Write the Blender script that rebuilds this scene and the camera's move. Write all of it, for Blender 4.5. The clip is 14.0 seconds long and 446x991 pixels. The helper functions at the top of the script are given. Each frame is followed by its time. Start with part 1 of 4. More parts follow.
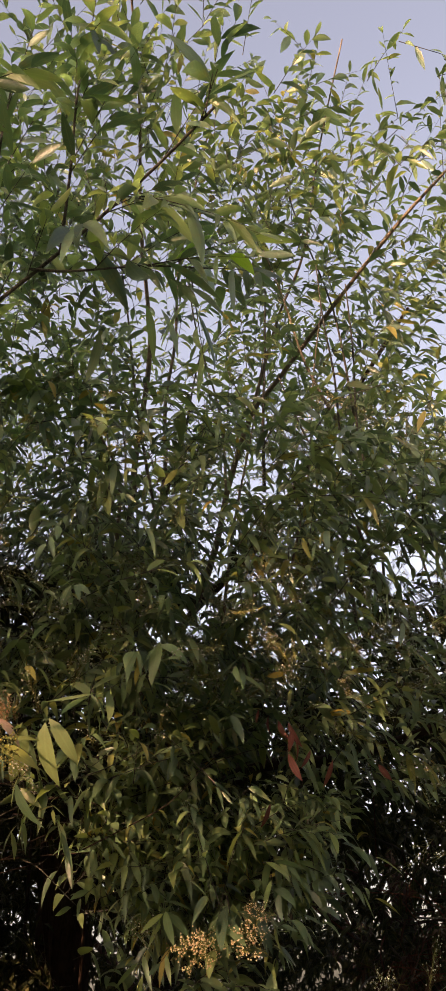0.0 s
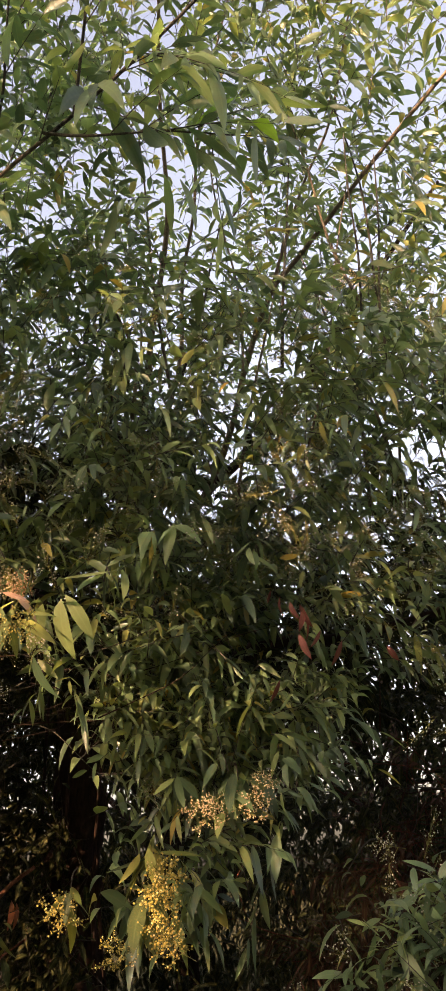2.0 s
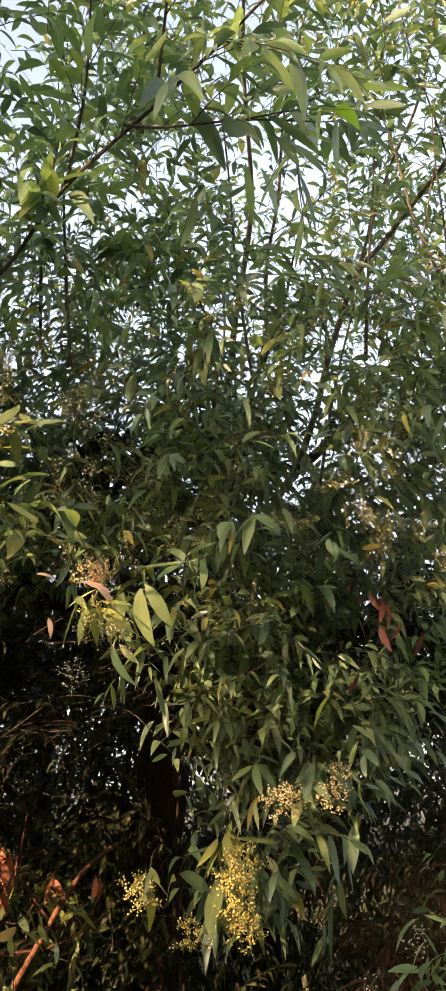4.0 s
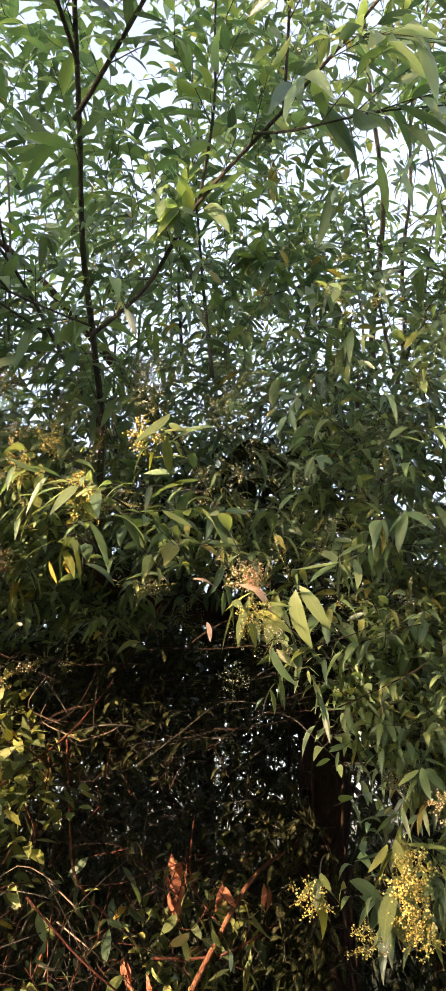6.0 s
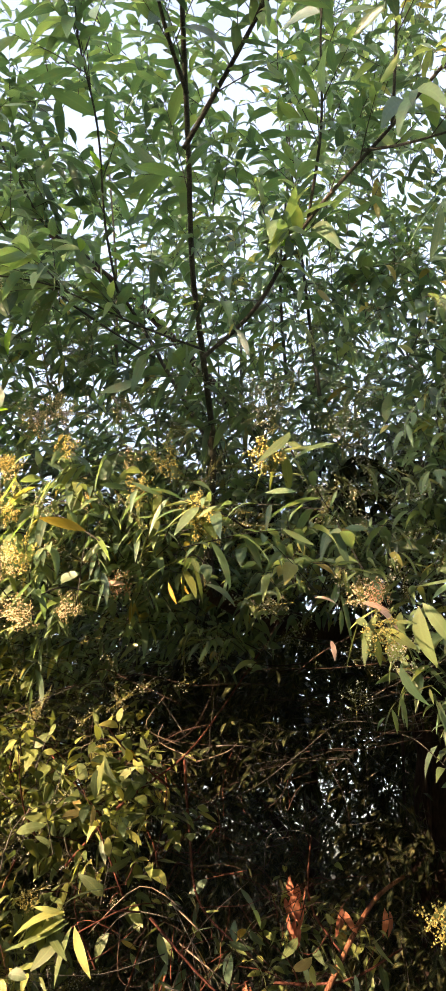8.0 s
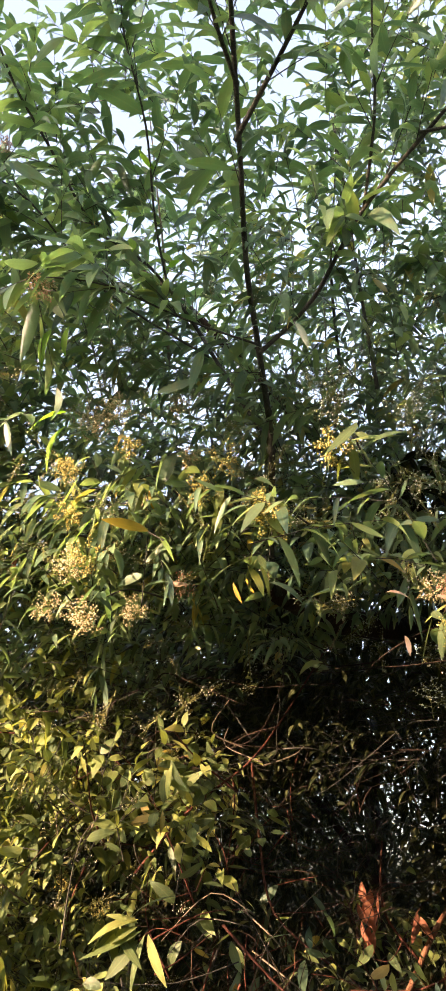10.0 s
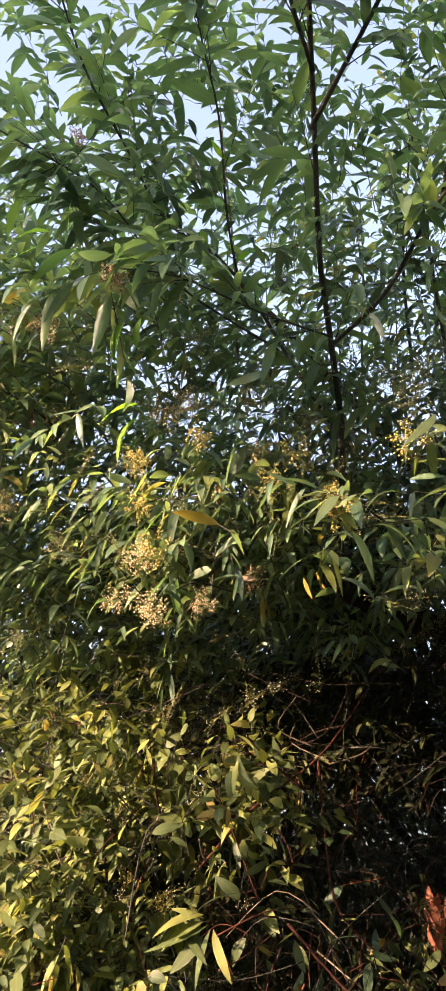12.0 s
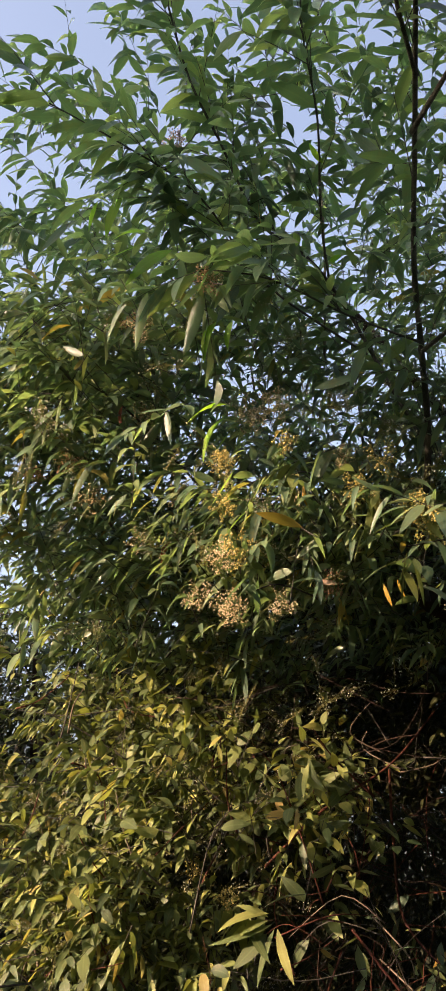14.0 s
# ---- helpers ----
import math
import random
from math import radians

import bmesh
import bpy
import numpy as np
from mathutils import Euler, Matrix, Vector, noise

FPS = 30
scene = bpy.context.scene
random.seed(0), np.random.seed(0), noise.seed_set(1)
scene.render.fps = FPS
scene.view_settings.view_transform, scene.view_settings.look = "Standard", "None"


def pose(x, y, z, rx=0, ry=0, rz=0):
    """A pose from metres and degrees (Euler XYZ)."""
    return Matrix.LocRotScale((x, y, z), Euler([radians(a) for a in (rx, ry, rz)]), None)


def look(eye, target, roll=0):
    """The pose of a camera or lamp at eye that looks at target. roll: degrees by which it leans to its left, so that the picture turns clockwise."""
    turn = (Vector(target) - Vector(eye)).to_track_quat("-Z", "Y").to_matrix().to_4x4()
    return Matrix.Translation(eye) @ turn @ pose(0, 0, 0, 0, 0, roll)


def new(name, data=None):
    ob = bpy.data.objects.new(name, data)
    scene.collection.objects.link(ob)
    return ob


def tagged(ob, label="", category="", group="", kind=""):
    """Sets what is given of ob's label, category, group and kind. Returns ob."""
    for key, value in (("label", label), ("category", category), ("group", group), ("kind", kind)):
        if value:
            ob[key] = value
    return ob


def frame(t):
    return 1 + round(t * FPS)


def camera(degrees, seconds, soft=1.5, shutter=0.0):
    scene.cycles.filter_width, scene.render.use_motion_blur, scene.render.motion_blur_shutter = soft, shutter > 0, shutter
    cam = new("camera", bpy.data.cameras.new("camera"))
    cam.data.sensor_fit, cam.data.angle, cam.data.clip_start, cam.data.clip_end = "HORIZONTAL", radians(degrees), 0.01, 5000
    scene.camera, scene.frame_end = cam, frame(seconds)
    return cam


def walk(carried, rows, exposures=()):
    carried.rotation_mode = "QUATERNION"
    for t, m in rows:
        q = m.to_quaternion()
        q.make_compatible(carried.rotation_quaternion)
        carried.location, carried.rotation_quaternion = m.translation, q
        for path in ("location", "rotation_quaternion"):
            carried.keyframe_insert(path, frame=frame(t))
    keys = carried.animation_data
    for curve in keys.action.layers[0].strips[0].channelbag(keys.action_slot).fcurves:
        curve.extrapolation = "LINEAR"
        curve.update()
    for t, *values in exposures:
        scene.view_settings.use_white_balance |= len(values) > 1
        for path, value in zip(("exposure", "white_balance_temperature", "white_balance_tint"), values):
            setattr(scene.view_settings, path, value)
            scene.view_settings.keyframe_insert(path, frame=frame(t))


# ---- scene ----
cam = camera(28.5, 14.0, soft=1.5)
PATH = [
    (0, (-0.073, -0.01, 1.593), (0.028, 1.7, 2.625), -6.4),
    (0.5, (-0.075, -0.015, 1.589), (0.02, 1.752, 2.521), -4.9),
    (1, (-0.079, 0.009, 1.609), (-0.003, 1.845, 2.397), -5.0),
    (1.5, (-0.08, 0.007, 1.605), (-0.021, 1.842, 2.398), -4.8),
    (2, (-0.076, 0.006, 1.611), (-0.028, 1.842, 2.404), -4.4),
    (4.5, (-0.043, -0.008, 1.644), (-0.3, 1.827, 2.398), -0.7),
    (5, (-0.046, -0.011, 1.633), (-0.407, 1.801, 2.399), -0.2),
    (5.5, (-0.066, -0.001, 1.616), (-0.483, 1.791, 2.4), -0.7),
    (6, (-0.07, 0.006, 1.607), (-0.54, 1.779, 2.403), -0.8),
    (6.5, (-0.091, -0.005, 1.602), (-0.614, 1.75, 2.407), -0.6),
    (7, (-0.115, -0.015, 1.597), (-0.709, 1.711, 2.414), -0.2),
    (7.5, (-0.139, -0.018, 1.615), (-0.779, 1.69, 2.435), 0.2),
    (8, (-0.152, -0.021, 1.605), (-0.804, 1.674, 2.443), 0.2),
    (10.5, (-0.239, 0.017, 1.595), (-1.0, 1.657, 2.451), -0.2),
    (11, (-0.248, 0.022, 1.595), (-1.028, 1.652, 2.453), 0.2),
    (11.5, (-0.256, 0.018, 1.594), (-1.074, 1.632, 2.446), 0.9),
    (12, (-0.268, 0.02, 1.597), (-1.13, 1.614, 2.444), 2.0),
    (12.5, (-0.271, 0.017, 1.589), (-1.156, 1.601, 2.43), 3.3),
    (13, (-0.28, 0.012, 1.584), (-1.192, 1.583, 2.422), 4.2),
    (13.5, (-0.284, -0.002, 1.585), (-1.241, 1.544, 2.418), 5.0),
    (14, (-0.284, -0.013, 1.598), (-1.292, 1.502, 2.428), 6.6),
]
walk(cam, [(t, look(eye, target, roll)) for t, eye, target, roll in PATH],
     exposures=[(0.0, 2.66, 7720, 28), (1.0, 3.02, 7680, 27), (2.0, 3.14, 7650, 26.5), (4.5, 3.66, 6940, 19), (8.0, 3.88, 6680, 18), (11.0, 3.67, 6390, 19.5), (12.5, 3.38, 6160, 21), (13.4, 3.13, 6130, 21), (14.0, 2.84, 6300, 20)])

# ---------------- light ----------------
SUN_FROM = Vector((-0.56, -0.80, 0.235)).normalized()
sun_data = bpy.data.lights.new("sun", "SUN")
sun_data.energy, sun_data.angle, sun_data.color = 2.4, radians(0.55), (1.0, 0.69, 0.42)
sun = new("sun", sun_data)
sun.matrix_world = look(SUN_FROM * 60, (0, 0, 0))

world = bpy.data.worlds.new("sky")
scene.world = world
world.use_nodes = True
wn, wl = world.node_tree.nodes, world.node_tree.links
sky = wn.new("ShaderNodeTexSky")
sky.sky_type, sky.sun_disc = "NISHITA", False
sky.sun_elevation = math.asin(SUN_FROM.z)
sky.sun_rotation = math.atan2(SUN_FROM.x, SUN_FROM.y)
sky.air_density, sky.dust_density, sky.ozone_density = 1.0, 6.0, 1.0
haze = wn.new("ShaderNodeHueSaturation")
haze.inputs["Saturation"].default_value, haze.inputs["Value"].default_value = 0.76, 0.52
wl.new(sky.outputs[0], haze.inputs["Color"])
wl.new(haze.outputs[0], wn["Background"].inputs[0])
wn["Background"].inputs[1].default_value = 0.15


# ---------------- materials ----------------
def nodes_of(name):
    mat = bpy.data.materials.new(name)
    mat.use_nodes = True
    return mat, mat.node_tree.nodes, mat.node_tree.links, mat.node_tree.nodes["Principled BSDF"]


def ramp(nodes, stops):
    r = nodes.new("ShaderNodeValToRGB")
    while len(r.color_ramp.elements) < len(stops):
        r.color_ramp.elements.new(0.5)
    for e, (p, c) in zip(r.color_ramp.elements, stops):
        e.position, e.color = p, (*c, 1)
    return r


def leaf_material(name, stops, through_tint, share=0.35, rough=0.42, blotch=0.35, spots=(0.20, 0.16, 0.05), sheen=0.5):
    """Leaf blades: each blade takes its own green, with blotches and a lit-through share."""
    mat, n, l, bsdf = nodes_of(name)
    geo, info = n.new("ShaderNodeNewGeometry"), n.new("ShaderNodeObjectInfo")
    add, fract = n.new("ShaderNodeMath"), n.new("ShaderNodeMath")
    add.operation, fract.operation = "ADD", "FRACT"
    l.new(geo.outputs["Random Per Island"], add.inputs[0])
    l.new(info.outputs["Random"], add.inputs[1])
    l.new(add.outputs[0], fract.inputs[0])
    cr = ramp(n, stops)
    l.new(fract.outputs[0], cr.inputs[0])
    coord = n.new("ShaderNodeTexCoord")
    noise_tex = n.new("ShaderNodeTexNoise")
    noise_tex.inputs["Scale"].default_value, noise_tex.inputs["Detail"].default_value = 40.0, 4.0
    l.new(coord.outputs["Object"], noise_tex.inputs["Vector"])
    blot = ramp(n, [(0.50, (0, 0, 0)), (0.74, (1, 1, 1))])
    l.new(noise_tex.outputs["Fac"], blot.inputs[0])
    fac = n.new("ShaderNodeMath")
    fac.operation = "MULTIPLY"
    fac.inputs[1].default_value = blotch
    l.new(blot.outputs[0], fac.inputs[0])
    mix = n.new("ShaderNodeMix")
    mix.data_type = "RGBA"
    l.new(fac.outputs[0], mix.inputs["Factor"])
    l.new(cr.outputs[0], mix.inputs[6])
    mix.inputs[7].default_value = (*spots, 1)
    split = n.new("ShaderNodeSeparateXYZ")
    l.new(coord.outputs["UV"], split.inputs[0])

    def calc(op, a, c=0.0):
        m = n.new("ShaderNodeMath")
        m.operation = op
        for i, v in enumerate((a, c)):
            if isinstance(v, (int, float)):
                m.inputs[i].default_value = v
            else:
                l.new(v, m.inputs[i])
        return m.outputs[0]

    across = calc("ABSOLUTE", calc("SUBTRACT", split.outputs[0], 0.5))
    rib = n.new("ShaderNodeMapRange")
    rib.inputs["From Min"].default_value, rib.inputs["From Max"].default_value = 0.025, 0.085
    rib.inputs["To Min"].default_value, rib.inputs["To Max"].default_value = 0.55, 0.0
    l.new(across, rib.inputs["Value"])
    vein = calc("PINGPONG", calc("SUBTRACT", calc("MULTIPLY", split.outputs[1], 9.0), calc("MULTIPLY", across, 2.6)), 0.5)
    paler = n.new("ShaderNodeMix")
    paler.data_type, paler.blend_type = "RGBA", "ADD"
    l.new(rib.outputs["Result"], paler.inputs["Factor"])
    l.new(mix.outputs[2], paler.inputs[6])
    paler.inputs[7].default_value = (0.07, 0.08, 0.03, 1)
    l.new(paler.outputs[2], bsdf.inputs["Base Color"])
    bsdf.inputs["Roughness"].default_value, bsdf.inputs["Specular IOR Level"].default_value = rough, sheen
    bump = n.new("ShaderNodeBump")
    bump.inputs["Strength"].default_value, bump.inputs["Distance"].default_value = 0.25, 0.004
    l.new(calc("ADD", calc("MULTIPLY", noise_tex.outputs["Fac"], 0.8), calc("MULTIPLY", vein, 0.5)), bump.inputs["Height"])
    l.new(bump.outputs[0], bsdf.inputs["Normal"])
    tr = n.new("ShaderNodeBsdfTranslucent")
    tint = n.new("ShaderNodeMix")
    tint.data_type, tint.blend_type = "RGBA", "MULTIPLY"
    tint.inputs["Factor"].default_value = 1.0
    l.new(mix.outputs[2], tint.inputs[6])
    tint.inputs[7].default_value = (*through_tint, 1)
    l.new(tint.outputs[2], tr.inputs["Color"])
    both = n.new("ShaderNodeMixShader")
    both.inputs[0].default_value = share
    l.new(bsdf.outputs[0], both.inputs[1])
    l.new(tr.outputs[0], both.inputs[2])
    l.new(both.outputs[0], n["Material Output"].inputs["Surface"])
    return mat


def bark_material(name, dark, light, scale=14.0):
    mat, n, l, bsdf = nodes_of(name)
    coord, stretch = n.new("ShaderNodeTexCoord"), n.new("ShaderNodeMapping")
    stretch.inputs["Scale"].default_value = (1, 1, 0.3)
    l.new(coord.outputs["Object"], stretch.inputs[0])
    a, b = n.new("ShaderNodeTexNoise"), n.new("ShaderNodeTexNoise")
    for tex, s in ((a, scale), (b, scale * 6)):
        tex.inputs["Scale"].default_value, tex.inputs["Detail"].default_value = s, 6.0
        l.new(stretch.outputs[0], tex.inputs["Vector"])
    add = n.new("ShaderNodeMath")
    add.operation = "MULTIPLY_ADD"
    add.inputs[1].default_value = 0.5
    l.new(b.outputs["Fac"], add.inputs[0])
    half = n.new("ShaderNodeMath")
    half.operation = "MULTIPLY"
    half.inputs[1].default_value = 0.5
    l.new(a.outputs["Fac"], half.inputs[0])
    l.new(half.outputs[0], add.inputs[2])
    cr = ramp(n, [(0.38, dark), (0.64, light)])
    l.new(add.outputs[0], cr.inputs[0])
    l.new(cr.outputs[0], bsdf.inputs["Base Color"])
    bsdf.inputs["Roughness"].default_value, bsdf.inputs["Specular IOR Level"].default_value = 0.9, 0.12
    bump = n.new("ShaderNodeBump")
    bump.inputs["Strength"].default_value, bump.inputs["Distance"].default_value = 0.8, 0.01
    l.new(add.outputs[0], bump.inputs["Height"])
    l.new(bump.outputs[0], bsdf.inputs["Normal"])
    return mat


GREEN = [(0.0, (0.048, 0.092, 0.064)), (0.30, (0.092, 0.158, 0.096)), (0.72, (0.150, 0.236, 0.124)), (0.93, (0.210, 0.276, 0.116)), (0.98, (0.25, 0.24, 0.07)), (1.0, (0.27, 0.21, 0.05))]
LIGHT = [(0.0, (0.048, 0.077, 0.036)), (0.45, (0.100, 0.136, 0.050)), (0.75, (0.172, 0.212, 0.064)), (0.92, (0.240, 0.270, 0.076)), (0.98, (0.29, 0.28, 0.08)), (1.0, (0.32, 0.24, 0.09))]
# leaf green with the shade under and behind the crown put into it
SHADED_GREEN = [(0.0, (0.013, 0.019, 0.010)), (0.6, (0.021, 0.029, 0.014)), (1.0, (0.040, 0.046, 0.020))]
leaf_mat = leaf_material("green_leaf", GREEN, (1.8, 1.75, 0.85), share=0.40, rough=0.36, sheen=1.0)
glossy_leaf_mat = leaf_material("glossy_green_leaf", [(p, (r * 0.95, g * 0.97, b * 0.98)) for p, (r, g, b) in GREEN[:4]], (1.65, 1.80, 0.85), share=0.38, rough=0.38, sheen=0.8)
light_leaf_mat = leaf_material("yellow_green_leaf", LIGHT, (2.0, 2.0, 1.0), share=0.24, rough=0.5, sheen=0.35)
shaded_leaf_mat = leaf_material("shaded_leaf", SHADED_GREEN, (1.5, 1.7, 1.0), share=0.14, rough=0.6, sheen=0.08)
fresh_leaf_mat = leaf_material("fresh_leaf", [(0.0, (0.13, 0.26, 0.03)), (1.0, (0.19, 0.32, 0.04))], (1.9, 2.2, 1.0), share=0.45, rough=0.5, sheen=0.3)
yellow_leaf_mat = leaf_material("yellow_leaf", [(0.0, (0.30, 0.23, 0.03)), (1.0, (0.42, 0.26, 0.04))], (1.3, 1.2, 0.8))
red_leaf_mat = leaf_material("red_leaf", [(0.0, (0.17, 0.055, 0.046)), (1.0, (0.27, 0.095, 0.075))], (1.4, 1.1, 0.9), rough=0.7, spots=(0.14, 0.04, 0.03))
dry_leaf_mat = leaf_material("dry_leaf", [(0.0, (0.22, 0.074, 0.044)), (1.0, (0.38, 0.145, 0.075))], (1.3, 1.0, 0.7), rough=0.75, share=0.25, spots=(0.12, 0.05, 0.03))
dead_leaf_mat = leaf_material("dead_brown_leaf", [(0.0, (0.022, 0.012, 0.009)), (1.0, (0.070, 0.036, 0.026))], (1.2, 1.0, 0.8), share=0.12, rough=0.75, sheen=0.15, spots=(0.03, 0.016, 0.012))
bark = bark_material("bark", (0.018, 0.012, 0.010), (0.058, 0.037, 0.029))
twig_bark = bark_material("twig_bark", (0.032, 0.031, 0.028), (0.098, 0.092, 0.080), 40)
pale_bark = bark_material("pale_bark", (0.085, 0.069, 0.053), (0.22, 0.178, 0.135), 30)
dry_bark = bark_material("dry_bark", (0.036, 0.015, 0.011), (0.12, 0.046, 0.031), 40)
dead_bark = bark_material("dead_bark", (0.085, 0.038, 0.022), (0.22, 0.105, 0.060), 40)


def bud_material(name, stops):
    mat, n, l, bsdf = nodes_of(name)
    geo = n.new("ShaderNodeNewGeometry")
    cr = ramp(n, stops)
    l.new(geo.outputs["Random Per Island"], cr.inputs[0])
    l.new(cr.outputs[0], bsdf.inputs["Base Color"])
    bsdf.inputs["Roughness"].default_value = 0.6
    return mat


gold_bud = bud_material("gold_bud", [(0.0, (0.34, 0.27, 0.05)), (0.6, (0.56, 0.46, 0.12)), (1.0, (0.74, 0.68, 0.34))])
cream_bud = bud_material("cream_bud", [(0.0, (0.48, 0.39, 0.21)), (0.7, (0.70, 0.62, 0.40)), (1.0, (0.56, 0.33, 0.20))])
green_bud = bud_material("green_bud", [(0.0, (0.24, 0.26, 0.18)), (0.6, (0.42, 0.43, 0.33)), (1.0, (0.64, 0.61, 0.52))])
rust_bud = bud_material("rust_bud", [(0.0, (0.40, 0.20, 0.11)), (1.0, (0.66, 0.42, 0.27))])

ground_mat, gn, gl, gb = nodes_of("grass_soil")
g_tex = gn.new("ShaderNodeTexNoise")
g_tex.inputs["Scale"].default_value, g_tex.inputs["Detail"].default_value = 3.0, 8.0
g_co = gn.new("ShaderNodeTexCoord")
gl.new(g_co.outputs["Object"], g_tex.inputs["Vector"])
g_cr = ramp(gn, [(0.35, (0.022, 0.026, 0.012)), (0.55, (0.045, 0.042, 0.022)), (0.7, (0.080, 0.062, 0.042))])
gl.new(g_tex.outputs["Fac"], g_cr.inputs[0])
gl.new(g_cr.outputs[0], gb.inputs["Base Color"])
gb.inputs["Roughness"].default_value, gb.inputs["Specular IOR Level"].default_value = 1.0, 0.0


# ---------------- mesh helpers ----------------
def unit(a):
    return a / np.maximum(np.linalg.norm(a, axis=-1, keepdims=True), 1e-9)


def mesh_from(name, verts, faces, material, uv=None):
    """A smooth mesh from an array of corners and arrays of faces (three or four wide)."""
    me = bpy.data.meshes.new(name)
    verts = np.asarray(verts, np.float32)
    me.vertices.add(len(verts))
    me.vertices.foreach_set("co", verts.ravel())
    loops = np.concatenate([f.ravel() for f in faces]).astype(np.int32)
    sizes = np.concatenate([np.full(len(f), f.shape[1]) for f in faces]).astype(np.int32)
    me.loops.add(len(loops))
    me.loops.foreach_set("vertex_index", loops)
    me.polygons.add(len(sizes))
    me.polygons.foreach_set("loop_start", np.concatenate([[0], np.cumsum(sizes)[:-1]]).astype(np.int32))
    me.polygons.foreach_set("use_smooth", np.ones(len(sizes), bool))
    if uv is not None:
        me.uv_layers.new(name="blade").uv.foreach_set("vector", np.asarray(uv, np.float32)[loops].ravel())
    me.update(calc_edges=True)
    me.validate()
    me.materials.append(material)
    return me


def part(name, me, parent, label="", kind=""):
    ob = new(name, me)
    ob.parent = parent
    return tagged(ob, label=label, kind=kind)


def thing(name, at, label, category, group=""):
    ob = new(name)
    ob.location = at
    ob.empty_display_size = 0.2
    return tagged(ob, label=label, category=category, group=group)


STATIONS = ((0.06, 0.26), (0.19, 0.74), (0.38, 1.0), (0.59, 0.95), (0.79, 0.62), (0.93, 0.24))
MIDDLE_STATIONS = ((0.12, 0.50), (0.37, 1.0), (0.65, 0.90), (0.87, 0.42))
ROUGH_STATIONS = ((0.28, 1.0), (0.66, 0.85))


def blades(base, way, normal, length, width, droop, sway, stations=STATIONS):
    """Corners and faces of many leaf blades: tapered at both ends, folded along the midrib, arching down and swaying sideways."""
    k = len(base)
    way = unit(way)
    side = unit(np.cross(normal, way))
    down = np.array([0.0, 0.0, -1.0])
    cols, fold = [], (0.08 + 0.42 * np.mod(length * 7919.0, 1.0))[:, None]
    ll, dr, sw = length[:, None], droop[:, None], sway[:, None]

    def along(u):
        return base + way * ll * (u - 0.3 * dr * u * u) + down * ll * dr * u * u + side * ll * sw * u * u

    def above(u):
        return unit(np.cross(way * (1 - 0.6 * dr * u) + down * 2 * dr * u + side * 2 * sw * u, side))

    cols.append(along(0.0))
    for u, w in stations:
        mid, half, up = along(u), (0.5 * width * w)[:, None], above(u)
        cols += [mid - side * half + up * half * fold, mid, mid + side * half + up * half * fold]
    cols.append(along(1.0))
    per = len(cols)
    verts = np.stack(cols, 1).reshape(-1, 3)
    tri, quad = [(0, 2, 1), (0, 3, 2)], []
    for s in range(len(stations) - 1):
        a = 1 + 3 * s
        quad += [(a, a + 1, a + 4, a + 3), (a + 1, a + 2, a + 5, a + 4)]
    a = 1 + 3 * (len(stations) - 1)
    tri += [(a, a + 1, per - 1), (a + 1, a + 2, per - 1)]
    uv = [(0.5, 0.0)] + [(x, u) for u, _ in stations for x in (0.0, 0.5, 1.0)] + [(0.5, 1.0)]
    off = (np.arange(k) * per)[:, None, None]
    faces = [(np.array(tri)[None] + off).reshape(-1, 3)]
    if quad:
        faces.append((np.array(quad)[None] + off).reshape(-1, 4))
    return verts, faces, np.tile(np.array(uv), (k, 1))


def shoot_leaves(rng, start, way, length, count, leaf_length, droop=0.18, spread=1.0, hang=0.4, ratio=0.26):
    """Leaves in spirals along many shoots: base, way, normal, length, width, droop and sway of each."""
    n = len(start)
    way = unit(way)
    out = []
    own_hang = 0.6 * hang * rng.uniform(0.1, 2.0, n)
    for k in range(count):
        u = (k + 0.6 + rng.uniform(-0.25, 0.25, n)) / count
        pos = start + way * (length * u)[:, None]
        pos[:, 2] -= droop * length * u * u
        tangent = way.copy()
        tangent[:, 2] -= 2 * droop * u
        tangent = unit(tangent)
        ref = unit(np.cross(tangent, np.array([0.05, 0.02, 1.0])))
        ref2 = np.cross(tangent, ref)
        phi = k * 2.7 + rng.uniform(-0.5, 0.5, n)
        radial = ref * np.cos(phi)[:, None] + ref2 * (0.6 * np.sin(phi))[:, None]
        a = np.radians(rng.uniform(35, 75, n) * spread * (1.05 - 0.55 * u))
        d = tangent * np.cos(a)[:, None] + radial * np.sin(a)[:, None]
        d[:, 2] -= rng.uniform(0.3, 1.3, n) * own_hang * (0.5 + 0.5 * (k % 3))
        d = unit(d)
        nor = np.array([0, -0.15, 0.8]) + rng.normal(0, 0.48, (n, 3))
        ll = leaf_length * rng.uniform(0.55, 1.2, n) * (1.05 - 0.3 * u)
        out.append((pos, d, nor, ll, ll * ratio * rng.uniform(0.8, 1.2, n), rng.uniform(0.05, 0.85, n), rng.uniform(-0.24, 0.24, n)))
    return [np.concatenate(c) for c in zip(*out)]


